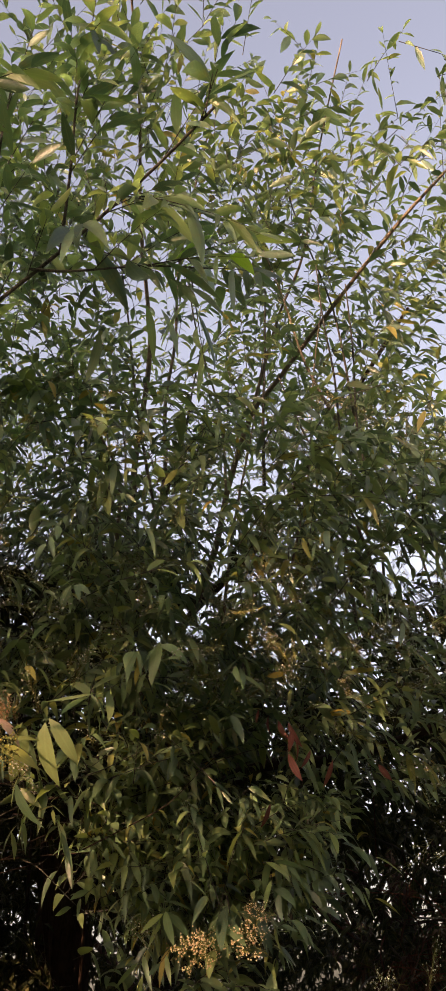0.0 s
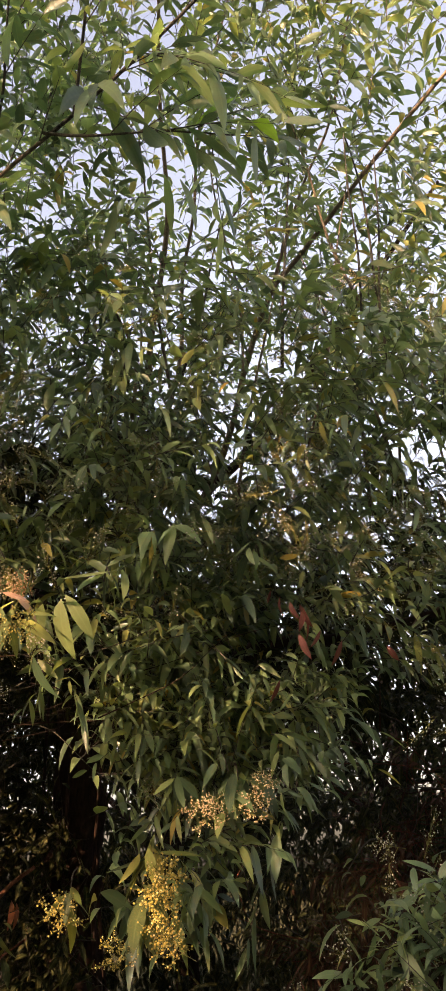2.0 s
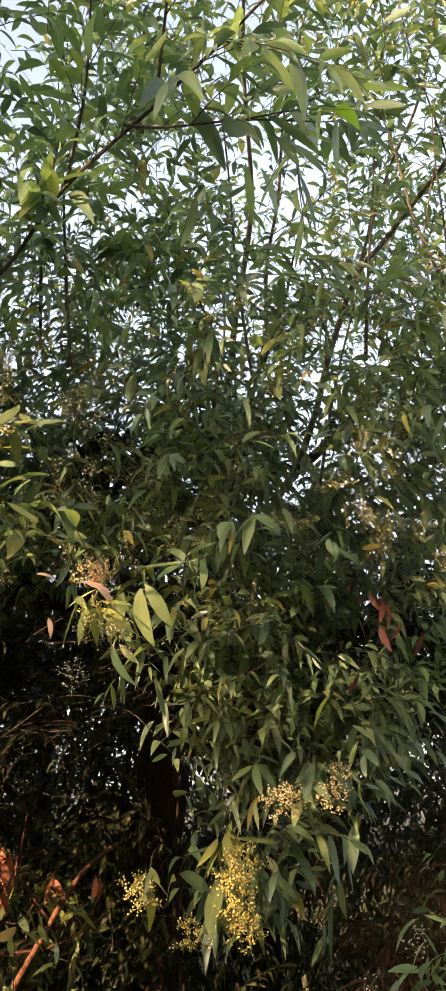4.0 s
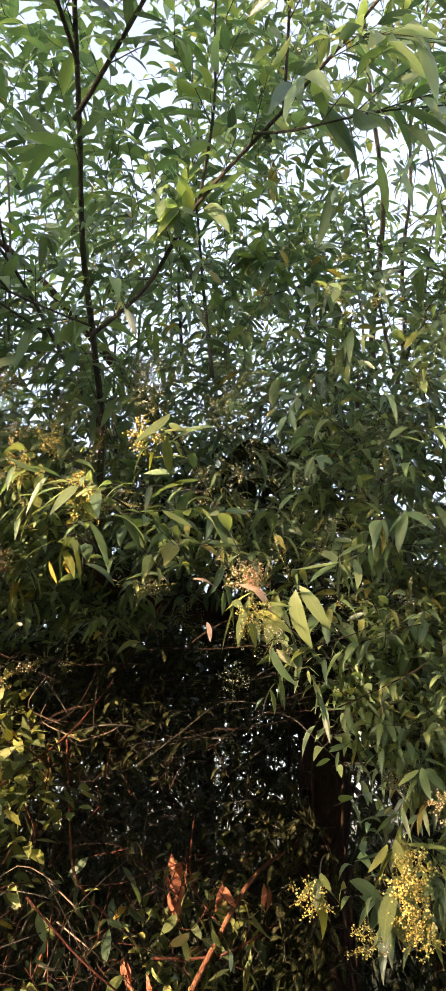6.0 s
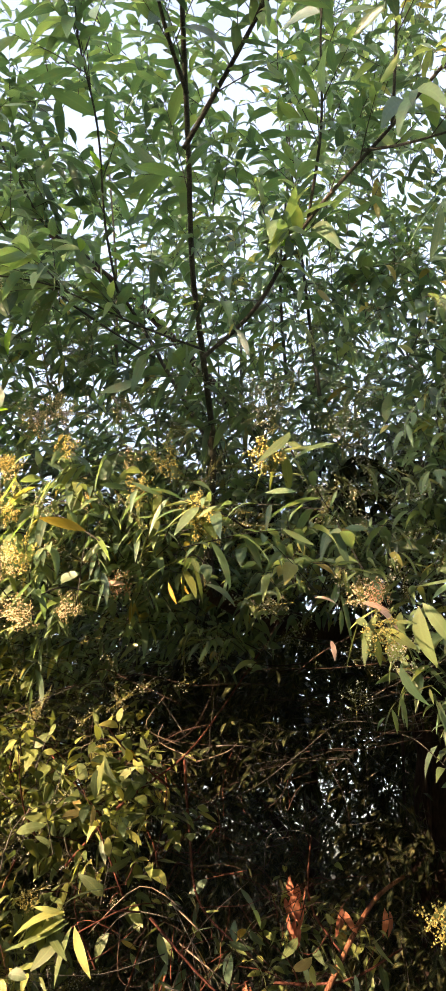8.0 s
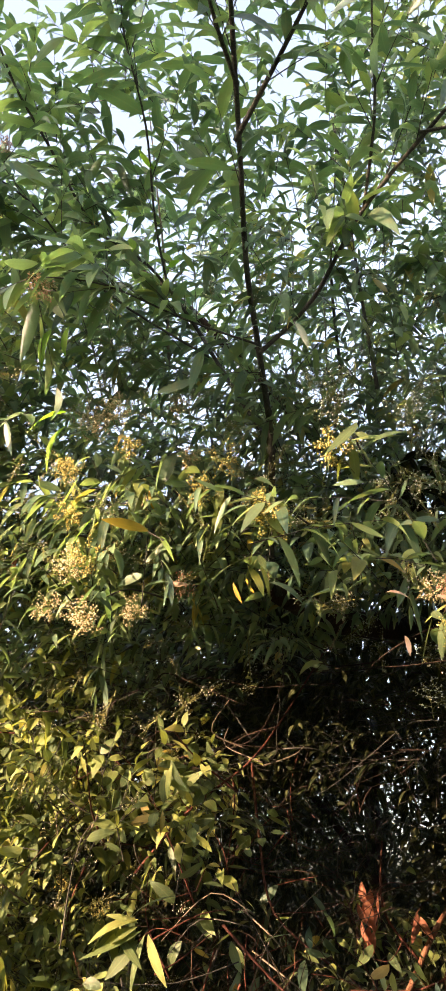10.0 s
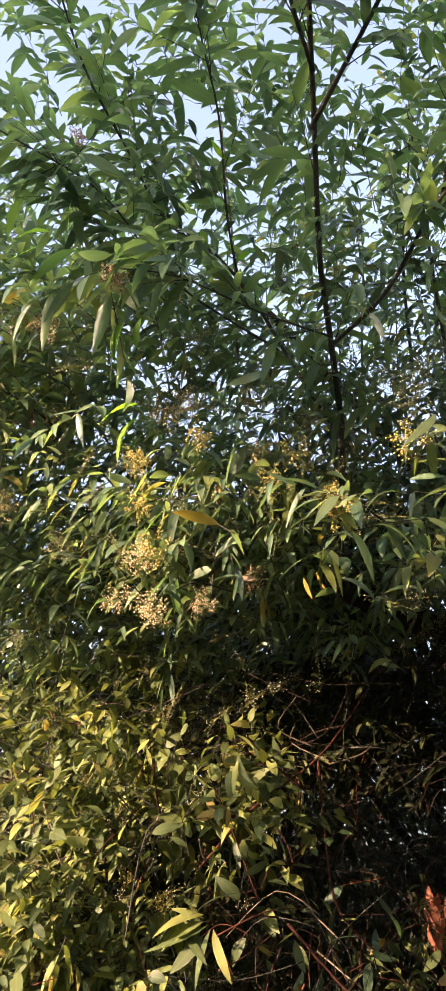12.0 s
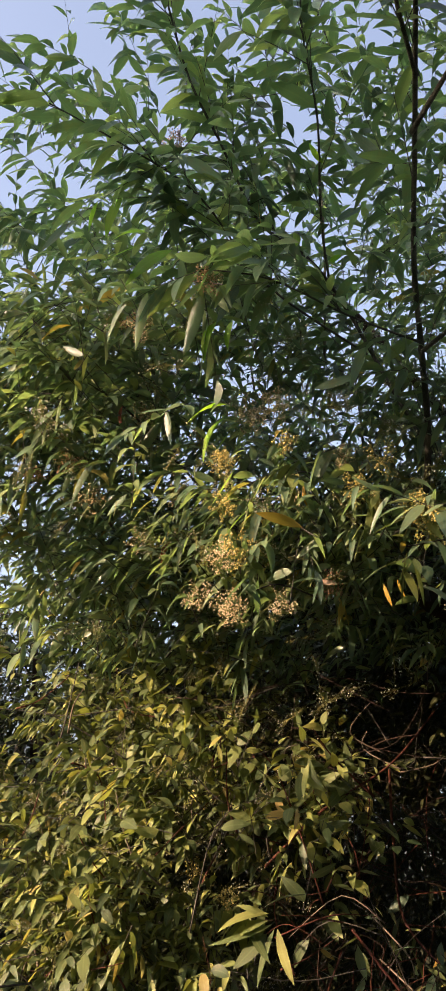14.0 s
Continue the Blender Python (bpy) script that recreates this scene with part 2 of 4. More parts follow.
def shoot_stems(start, way, length, radius, droop=0.18, steps=(0.0, 0.35, 0.7, 1.0)):
    """Thin three-sided stems of many shoots."""
    n, way = len(start), unit(way)
    ref = unit(np.cross(way, np.array([0.05, 0.02, 1.0])))
    ref2 = np.cross(way, ref)
    rings = []
    for u in steps:
        c = start + way * (length * u)[:, None]
        c[:, 2] -= droop * length * u * u
        for j in range(3):
            t = j * 2 * math.pi / 3
            rings.append(c + (ref * math.cos(t) + ref2 * math.sin(t)) * (radius * (1 - 0.75 * u))[:, None])
    verts = np.stack(rings, 1).reshape(-1, 3)
    quad = [(3 * s + j, 3 * s + (j + 1) % 3, 3 * s + 3 + (j + 1) % 3, 3 * s + 3 + j) for s in range(len(steps) - 1) for j in range(3)]
    return verts, [(np.array(quad)[None] + (np.arange(n) * 3 * len(steps))[:, None, None]).reshape(-1, 4)]


def smooth_line(points, per=5):
    """A rounded line through the points (Catmull-Rom)."""
    p = np.array([points[0], *points, points[-1]], float)
    out = []
    for i in range(1, len(p) - 2):
        for s in np.linspace(0, 1, per, endpoint=False):
            a, b, c, d = p[i - 1 : i + 3]
            out.append(0.5 * (2 * b + (c - a) * s + (2 * a - 5 * b + 4 * c - d) * s**2 + (3 * b - a - 3 * c + d) * s**3))
    return np.array([*out, p[-2]])


def limb_mesh(name, points, r0, r1, material, sides=8, rough=0.06, per=5):
    """A tapered, slightly knotty limb along a rounded line."""
    line = smooth_line(points, per)
    n = len(line)
    tangent = unit(np.gradient(line, axis=0))
    ref = unit(np.cross(tangent, np.array([0.31, 0.22, 0.05])))
    ref2 = np.cross(tangent, ref)
    verts = []
    for i in range(n):
        r = r0 + (r1 - r0) * i / (n - 1)
        for j in range(sides):
            t = 2 * math.pi * j / sides
            w = r * (1 + rough * (noise.noise(Vector((*line[i] * 9, )) + Vector((math.cos(t) * 1.5, math.sin(t) * 1.5, j * 0.01))) * 2))
            verts.append(line[i] + (ref[i] * math.cos(t) + ref2[i] * math.sin(t)) * w)
    quad = np.array([(i * sides + j, i * sides + (j + 1) % sides, (i + 1) * sides + (j + 1) % sides, (i + 1) * sides + j) for i in range(n - 1) for j in range(sides)])
    verts += [line[0], line[-1]]
    caps = [(n * sides, (j + 1) % sides, j) for j in range(sides)] + [(n * sides + 1, (n - 1) * sides + j, (n - 1) * sides + (j + 1) % sides) for j in range(sides)]
    return mesh_from(name, np.array(verts), [quad, np.array(caps)], material)


def along_line(rng, points, n, lo=0.0, hi=1.0):
    """n places on a rounded line, with the line's way at each."""
    line = smooth_line(points, 8)
    s = np.sort(rng.uniform(lo, hi, n)) * (len(line) - 1)
    i = np.minimum(s.astype(int), len(line) - 2)
    f = (s - i)[:, None]
    return line[i] * (1 - f) + line[i + 1] * f, unit(line[i + 1] - line[i])


def noise_at(points, scale, seed):
    shift = Vector((seed * 7.3, seed * 3.1, seed * 5.7))
    return np.array([noise.noise(Vector(p) * scale + shift) for p in points])


def leaf_mesh(name, made, material):
    return mesh_from(name, made[0], made[1], material, made[2])


def leaf_mass(name, parent, leaves, material, label="", stations=STATIONS, pick=None):
    if pick is not None:
        leaves = [c[pick] for c in leaves]
    return part(name, leaf_mesh(name, blades(*leaves, stations=stations), material), parent, label, "stuff")


# ---------------- ground ----------------
def build_ground():
    xs = np.concatenate([[-2500, -400, -80], np.linspace(-24, 24, 49), [80, 400, 2500]])
    verts = []
    for y in xs:
        for x in xs:
            near = abs(x) < 25 and abs(y) < 25
            verts.append((x, y, 0.07 * noise.noise(Vector((x * 0.5, y * 0.5, 2))) if near else 0.0))
    n = len(xs)
    quad = np.array([(j * n + i, j * n + i + 1, (j + 1) * n + i + 1, (j + 1) * n + i) for j in range(n - 1) for i in range(n - 1)])
    tagged(new("ground", mesh_from("ground", np.array(verts), [quad], ground_mat)), "uneven ground of dark soil, litter and sparse grass", "ground", kind="structure")


build_ground()

# ---------------- the main tree: trunk and limbs ----------------
TRUNK = (-0.80, 4.55, 0.0)
tree = thing("tree", TRUNK, "broad evergreen tree with lance-shaped leaves and yellow flower clusters", "tree")


def local(parent, me):
    me.transform(Matrix.Translation(-parent.location))
    return me


def wood(name, points, r0, r1, material=bark, parent=tree, label="", **kw):
    return part(name, local(parent, limb_mesh(name, points, r0, r1, material, **kw)), parent, label)


CROTCH = (-0.76, 4.42, 2.55)
STEM = [(-1.26, 2.80, 2.60), (-1.26, 2.73, 2.73), (-1.14, 2.45, 3.01), (-1.08, 2.20, 3.23), (-1.03, 1.99, 3.39), (-0.93, 1.71, 3.59), (-0.79, 1.32, 3.78)]
SIDE_BOUGH = [(-1.06, 2.16, 3.18), (-0.86, 2.10, 3.28), (-0.64, 1.93, 3.41), (-0.35, 1.76, 3.51), (-0.09, 1.57, 3.57), (0.10, 1.41, 3.62)]
FORK_TWIG = [(-0.93, 1.68, 3.56), (-0.68, 1.50, 3.68), (-0.52, 1.36, 3.73)]
STUB = [(-0.88, 1.58, 3.65), (-0.86, 1.37, 3.69), (-0.84, 1.25, 3.77)]
CROSS_TWIG = [(-0.44, 1.80, 3.49), (-0.32, 1.77, 3.44), (-0.11, 1.74, 3.41), (0.08, 1.72, 3.36)]
LEFT_TWIG = [(-1.06, 2.14, 3.20), (-1.21, 1.95, 3.21), (-1.36, 1.71, 3.22), (-1.50, 1.55, 3.18)]
OVERHANG = [(-0.35, 1.76, 3.51), (-0.30, 1.62, 3.68), (-0.26, 1.50, 3.86), (-0.20, 1.40, 4.02)]
OVERHANG_TWIG = [(-0.64, 1.93, 3.41), (-0.55, 1.78, 3.60), (-0.50, 1.62, 3.78), (-0.44, 1.5, 3.95)]
LEFT_BOUGH = [(-1.14, 2.48, 3.00), (-1.27, 2.43, 3.26), (-1.39, 2.30, 3.53), (-1.47, 2.14, 3.66), (-1.59, 1.98, 3.74), (-1.61, 1.73, 3.87), (-1.61, 1.51, 3.95), (-1.59, 1.32, 4.08)]
LEFT_SHOOT = [(-1.34, 2.38, 3.38), (-1.54, 1.99, 3.46), (-1.61, 1.65, 3.58), (-1.71, 1.37, 3.58), (-1.80, 1.16, 3.57)]
UP_SHOOT = [(-1.42, 2.22, 3.58), (-1.36, 2.00, 3.68), (-1.26, 1.74, 3.83), (-1.21, 1.51, 3.95), (-1.13, 1.33, 4.03)]
LOW_BOUGH = [(-1.24, 2.95, 2.60), (-1.55, 2.90, 2.78), (-1.91, 2.71, 2.86), (-2.06, 2.38, 3.04), (-2.14, 2.08, 3.16), (-2.24, 1.79, 3.20)]
FRONT_LIMB = [CROTCH, (-0.80, 4.19, 2.73), (-1.04, 3.72, 2.71), (-1.19, 3.27, 2.63), (-1.26, 2.80, 2.62)]
RIGHT_LIMB = [CROTCH, (-0.43, 4.30, 2.93), (-0.06, 4.01, 3.35), (0.08, 3.71, 3.54), (0.16, 3.57, 3.77), (0.29, 3.29, 4.00), (0.42, 3.10, 4.06), (0.75, 2.71, 4.26), (0.93, 2.44, 4.32), (1.12, 2.25, 4.41), (1.28, 2.02, 4.50)]
RIGHT_FORK = [(0.29, 3.29, 4.00), (0.46, 3.07, 4.40), (0.59, 2.86, 4.59), (0.68, 2.61, 4.92), (0.81, 2.26, 5.26)]
TALL_LIMB = [CROTCH, (-0.48, 4.15, 2.99), (-0.31, 3.54, 3.62), (-0.25, 3.30, 3.84), (-0.17, 3.10, 4.11), (-0.14, 2.95, 4.28), (-0.14, 2.63, 4.60), (-0.10, 2.23, 4.90), (-0.10, 1.83, 5.14)]
TWIN_LIMB = [(-0.40, 3.92, 3.23), (-0.15, 3.57, 3.79), (-0.10, 3.33, 4.14), (-0.03, 3.15, 4.36), (0.03, 2.94, 4.72), (0.21, 2.57, 5.14)]
BACK_LIMB = [(-0.06, 4.01, 3.36), (0.31, 3.87, 3.64), (0.61, 3.73, 4.01), (0.87, 3.58, 4.31), (1.2, 3.4, 4.7)]
LEVEL_LIMB = [(-0.76, 4.45, 2.25), (0.05, 4.39, 2.61), (0.24, 4.27, 2.65), (0.50, 4.15, 2.61), (0.84, 3.98, 2.63), (1.3, 3.7, 2.7)]
HIGH_LEFT = [CROTCH, (-1.1, 4.2, 3.3), (-1.5, 3.7, 3.9), (-1.9, 3.2, 4.4), (-2.3, 2.8, 4.7)]

wood("trunk", [(-0.80, 4.58, -0.1), (-0.80, 4.57, 0.7), (-0.82, 4.53, 1.5), (-0.77, 4.50, 2.0), CROTCH, (-0.72, 4.36, 2.75)], 0.165, 0.07, sides=20, rough=0.30)
for k, (x0, y0, x1, top) in enumerate(((-0.94, 4.38, -0.90, 2.5), (-0.70, 4.36, -0.64, 2.2), (-0.85, 4.34, -0.76, 2.6), (-0.62, 4.42, -0.68, 2.4), (-0.99, 4.46, -0.80, 2.3))):
    wood("climbing_stem", [(x0, y0, -0.05), (0.6 * x0 + 0.4 * x1 + 0.03, y0 - 0.02, 0.8), (0.5 * (x0 + x1) - 0.02, y0 + 0.01, 1.5), (x1, y0 + 0.03, top)], 0.014 - 0.001 * k, 0.007, bark, label="thin woody climber on the trunk", sides=6)

for pts, r0, r1 in ((FRONT_LIMB, 0.07, 0.045), (LEVEL_LIMB, 0.045, 0.015), (HIGH_LEFT, 0.045, 0.010), (BACK_LIMB, 0.026, 0.008)):
    wood("limb", pts, r0, r1, sides=9)
for pts, r0, r1 in ((RIGHT_LIMB, 0.020, 0.0035), (TALL_LIMB, 0.020, 0.004), (RIGHT_FORK, 0.008, 0.003), (TWIN_LIMB, 0.012, 0.004)):
    wood("limb", pts, r0, r1, pale_bark, label="grey-brown slender limb")
wood("limb", STEM, 0.0135, 0.0065, twig_bark, label="upright dark brown stem that forks")
for pts, r0, r1 in ((SIDE_BOUGH, 0.0075, 0.0035), (LEFT_BOUGH, 0.0075, 0.0035), (LOW_BOUGH, 0.0065, 0.003), (FORK_TWIG, 0.008, 0.004), (STUB, 0.008, 0.003),
                    (CROSS_TWIG, 0.005, 0.002), (LEFT_TWIG, 0.004, 0.0018), (LEFT_SHOOT, 0.0045, 0.0018), (UP_SHOOT, 0.005, 0.0022), (OVERHANG, 0.005, 0.002), (OVERHANG_TWIG, 0.005, 0.002)):
    wood("branch", pts, r0, r1, twig_bark, sides=6)

# slender upright stems that carry the crown
urng = np.random.default_rng(35)
for k in range(34):
    x, y, z = urng.uniform(-2.1, 1.1), urng.uniform(2.5, 3.5), urng.uniform(2.9, 3.6)
    h, dx, dy = urng.uniform(0.6, 1.3), urng.normal(0.05 * x, 0.16), urng.uniform(-0.45, 0.05)
    wood("branch", [(x, y, z), (x + 0.3 * dx + urng.normal(0, 0.02), y + 0.3 * dy, z + 0.35 * h), (x + 0.7 * dx, y + 0.65 * dy, z + 0.7 * h), (x + dx, y + dy, z + h)], urng.uniform(0.0045, 0.008), 0.0022, pale_bark if k % 3 else twig_bark, sides=6, per=4)
# bare level twigs under the crown
urng = np.random.default_rng(33)
for k in range(120):
    x, y, z = urng.uniform(-2.4, -0.35), urng.uniform(2.85, 3.9), urng.uniform(2.08, 2.52)
    way, pts = unit(np.array([urng.choice((-1.0, 1.0)), urng.normal(-0.2, 0.5), urng.normal(0, 0.22)])), [(x, y, z)]
    for _ in range(int(urng.integers(3, 6))):
        way = unit(way + urng.normal(0, 0.30, 3) * np.array([1, 1, 0.7]))
        pts.append(tuple(np.array(pts[-1]) + way * urng.uniform(0.09, 0.2)))
    wood("twig", pts, urng.uniform(0.0010, 0.0030), 0.0008, (bark, twig_bark, bark)[k % 3], label="bare twig", sides=4, per=3)

# ---------------- leaves of the near boughs, each its own blade ----------------
rng = np.random.default_rng(11)
BLADE_MESHES = []
for v in range(7):
    z3 = np.zeros((1, 3))
    ways, nor = np.array([[1.0, 0, 0]]), np.array([[0, 0, 1.0]])
    made = blades(z3, ways, nor, np.ones(1), np.array([0.20 + 0.015 * v]), np.array([0.02 + 0.085 * v]), np.array([(-0.2, 0.16, 0.05, -0.1, 0.24, -0.04, 0.12)[v]]))
    BLADE_MESHES.append(made)


def blade_set(material):
    return [leaf_mesh("leaf", made, material) for made in BLADE_MESHES]


LEAF_SET, FRESH_SET, YELLOW_SET = blade_set(glossy_leaf_mat), blade_set(fresh_leaf_mat), blade_set(yellow_leaf_mat)
PALE_SET = blade_set(leaf_material("faded_leaf", [(0.0, (0.40, 0.26, 0.19)), (1.0, (0.54, 0.38, 0.29))], (1.1, 0.95, 0.8), rough=0.7, share=0.25, spots=(0.30, 0.15, 0.09)))
RED_SET, DRY_SET, LIGHT_SET = blade_set(red_leaf_mat), blade_set(dry_leaf_mat), blade_set(light_leaf_mat)


def single_leaf(parent, base, way, normal, length, width_scale=1.0, meshes=LEAF_SET, name="leaf", label=""):
    x = Vector(way).normalized()
    y = Vector(normal).cross(x).normalized()
    z = x.cross(y)
    ob = new(name, meshes[int(rng.integers(len(meshes)))])
    m = Matrix((x, y, z)).transposed().to_4x4()
    m.translation = Vector(base) - parent.location
    ob.parent = parent
    ob.matrix_local = m @ Matrix.Diagonal((length, length * width_scale, length, 1))
    return tagged(ob, label=label)


near_left = []
for pts, n, ll in ((SIDE_BOUGH, 17, 0.165), (FORK_TWIG, 9, 0.15), (STUB, 6, 0.15), (CROSS_TWIG, 7, 0.17), (OVERHANG, 8, 0.17), (OVERHANG_TWIG, 6, 0.165), (LEFT_TWIG, 10, 0.145), (LEFT_BOUGH, 20, 0.145), (LEFT_SHOOT, 16, 0.15), (UP_SHOOT, 13, 0.15), (LOW_BOUGH, 20, 0.14), (STEM, 9, 0.14)):
    at, way = along_line(rng, pts, n, 0.25, 1.0)
    out = unit(way * 0.8 + rng.normal(0, 0.55, at.shape) + np.array([0.0, -0.25, 0.1]))
    length = rng.uniform(0.16, 0.42, n)
    near_left.append((at, out, length, np.full(n, ll)))
at, out, length, ll = (np.concatenate(c) for c in zip(*near_left))
leaves = shoot_leaves(rng, at, out, length, 8, 0.155, ratio=0.235)
order = rng.permutation(len(leaves[0]))
for i in order[:290]:
    b, d, nor, l1, w1, _, _ = (c[i] for c in leaves)
    fresh = rng.random() < 0.05
    single_leaf(tree, b, d, nor, float(l1), float(w1 / l1 / 0.245), FRESH_SET if fresh else LEAF_SET, label="fresh bright green leaf" if fresh else "")
tree_shift = np.array(TRUNK)


def shifted(leaves, shift):
    leaves = list(leaves)
    leaves[0] = leaves[0] - shift
    return leaves


leaf_mass("foliage", tree, shifted(leaves, tree_shift), glossy_leaf_mat, pick=order[290:])
sv, sf = shoot_stems(at - tree_shift, out, length, np.full(len(at), 0.0022))
part("twig_growth", mesh_from("twig_growth", sv, sf, twig_bark), tree, kind="stuff")


# ---------------- the crown ----------------
CLEARING = np.array([-0.15, -0.1, 1.9])
HOLLOW = np.array([-0.9, 4.6, 1.35])
LANES = [(q, 0.095) for q in smooth_line(RIGHT_LIMB[2:8], 2)] + [(q, 0.08) for q in (*TALL_LIMB[3:7], *TWIN_LIMB[1:4])] + [(q, 0.12) for q in LEVEL_LIMB[1:5]] + [((0.20, 2.79, 2.40), 0.12), ((0.24, 2.82, 2.28), 0.10), ((0.38, 2.83, 2.25), 0.09)] + [((x, 3.76, z), 0.13) for x in (-0.82, -0.65) for z in (1.62, 1.78, 1.98, 2.18)] + [((-1.60, 1.79, 2.90), 0.10), ((-1.68, 1.41, 3.24), 0.11)]
EYE = np.array([-0.10, 0.0, 1.6])
SUNNY = [(-1.25, 3.74, 1.60), (-1.16, 3.80, 1.36), (-1.40, 3.60, 1.25)]


def crown_shoots(rng, centre, radii, n, seed, clear=2.45, holes=0.02, deep=True, scale=1.1):
    """Places in an egg-shaped crown, in clumps, clear of the path and of the hollow round the trunk."""
    p = rng.uniform(-1, 1, (n * 3, 3))
    r = np.linalg.norm(p, axis=1)
    p = p[(r < 1)]
    p = np.array(centre) + p * np.array(radii)
    keep = np.linalg.norm((p - CLEARING) * (1, 1, 0.85), axis=1) > clear
    if deep:
        keep &= np.linalg.norm((p - HOLLOW) / (1.5, 1.5, 1.25), axis=1) > 1
    for b, r in LANES:
        b = np.array(b) - EYE
        u = np.clip(((p - EYE) @ b) / (b @ b), 0, 1)
        keep &= np.linalg.norm(p - EYE - u[:, None] * b, axis=1) > r * u
    to_sun = np.array(SUN_FROM)
    for b in SUNNY:
        q = p - np.array(b)
        far_off = q @ to_sun
        keep &= (np.linalg.norm(q - far_off[:, None] * to_sun, axis=1) > 0.14) | (far_off < 0.2)
    p = p[keep]
    clump = noise_at(p, scale, seed) + 0.5 * noise_at(p, scale * 2.7, seed + 3)
    return p[clump > holes][:n]


def crown(parent, rng, centre, radii, n, seed, axis, material=leaf_mat, leaf=0.13, count=10, far=3.5, label="", hang=0.38, ratio=0.27, lift=0.2, singles=0, meshes=None, **kw):
    p = crown_shoots(rng, centre, radii, n, seed, **kw)
    out = p - np.array([axis[0], axis[1], p[:, 2].mean() - 1.2])
    out[:, 2] *= 0.6
    out = unit(unit(out) + rng.normal(0, 0.72, p.shape) + np.array([0, 0, lift]))
    length = rng.uniform(0.22, 0.52, len(p))
    p = p - out * length[:, None] * 0.5
    lv = shoot_leaves(rng, p, out, length, count, leaf, hang=hang, ratio=ratio)
    shift = np.array(parent.location)
    reach = np.linalg.norm(lv[0] - CLEARING, axis=1)
    if singles:
        front = np.argsort(reach)[:singles]
        for i in front:
            b, d, nor, l1, w1, _, _ = (c[i] for c in lv)
            single_leaf(parent, b, d, nor, float(l1), float(w1 / l1 / 0.245), meshes)
        rest = np.setdiff1d(np.arange(len(reach)), front)
        lv, reach = [c[rest] for c in lv], reach[rest]
    near = reach < far
    lv = shifted(lv, shift)
    if near.any():
        leaf_mass("foliage", parent, lv, material, label, pick=near)
    if (~near).any():
        leaf_mass("foliage", parent, lv, material, label, MIDDLE_STATIONS, pick=~near)
    sv, sf = shoot_stems(p - shift, out, length, np.full(len(p), 0.002))
    part("twig_growth", mesh_from("twig_growth", sv, sf, twig_bark), parent, kind="stuff")
    return len(p)


rng = np.random.default_rng(23)
crown(tree, rng, (-0.3, 3.2, 3.0), (1.7, 1.1, 0.80), 1850, 1, TRUNK, leaf=0.101, clear=2.6, ratio=0.245)
crown(tree, rng, (-1.9, 2.8, 3.13), (1.5, 1.3, 0.68), 1180, 2, TRUNK, leaf=0.106, ratio=0.245)
crown(tree, rng, (0.9, 3.4, 3.2), (1.1, 0.9, 1.0), 470, 3, TRUNK, leaf=0.10, scale=2.0, holes=0.08)
crown(tree, rng, (-0.2, 3.0, 4.3), (1.4, 1.1, 1.05), 760, 4, TRUNK, holes=0.08, leaf=0.105, hang=0.5, scale=2.0, lift=0.7)
crown(tree, rng, (-1.75, 2.25, 4.0), (1.35, 1.0, 0.8), 540, 5, TRUNK, material=glossy_leaf_mat, holes=0.08, ratio=0.25, leaf=0.128, hang=0.4, scale=1.6, lift=0.7)
crown(tree, rng, (0.9, 2.9, 4.6), (0.9, 0.9, 0.9), 210, 6, TRUNK, holes=0.12, leaf=0.10, hang=0.5, lift=0.7)
crown(tree, rng, (-0.9, 4.3, 4.6), (2.8, 1.1, 1.0), 520, 12, TRUNK, holes=0.06, leaf=0.10, hang=0.5, scale=2.0, lift=0.7)
crown(tree, rng, (-2.75, 2.35, 3.15), (0.9, 0.8, 0.65), 340, 13, TRUNK, holes=-0.05, leaf=0.115, deep=False)
crown(tree, rng, (-0.7, 2.3, 4.3), (0.6, 0.5, 0.6), 165, 14, TRUNK, material=glossy_leaf_mat, holes=0.0, leaf=0.13, hang=0.4, lift=0.7)
crown(tree, rng, (0.05, 2.35, 4.95), (0.95, 0.55, 0.5), 125, 18, TRUNK, holes=-0.02, leaf=0.115, hang=0.5, scale=2.0, lift=0.7)
# hanging boughs in front of the trunk
crown(tree, rng, (-0.05, 3.2, 2.28), (0.46, 0.40, 0.52), 300, 8, TRUNK, holes=-0.12, leaf=0.105, deep=False, hang=0.45, scale=2.4)
crown(tree, rng, (-0.22, 3.12, 1.68), (0.28, 0.22, 0.24), 24, 9, TRUNK, holes=-0.2, leaf=0.13, deep=False, hang=0.85)
crown(tree, rng, (-0.72, 2.80, 2.64), (0.62, 0.4, 0.14), 34, 10, TRUNK, holes=-0.1, leaf=0.115, deep=False, hang=0.5)
crown(tree, rng, (-1.6, 2.62, 2.80), (0.6, 0.5, 0.18), 70, 11, TRUNK, holes=-0.1, leaf=0.11, deep=False, hang=0.4)
crown(tree, rng, (-0.45, 2.80, 2.78), (0.42, 0.3, 0.20), 62, 15, TRUNK, holes=-0.2, leaf=0.11, deep=False, hang=0.5)
# climber leaves added on the trunk's sunny side to shield it; shade coloured in
crown(tree, rng, (-0.86, 4.20, 1.40), (0.16, 0.10, 0.75), 90, 17, TRUNK, material=shaded_leaf_mat, leaf=0.08, count=8, holes=-0.5, deep=False, hang=1.0, ratio=0.34)
crown(tree, rng, (-1.04, 4.24, 1.55), (0.17, 0.14, 0.70), 95, 16, TRUNK, material=shaded_leaf_mat, leaf=0.09, count=8, holes=-0.5, deep=False, hang=1.0, ratio=0.34)
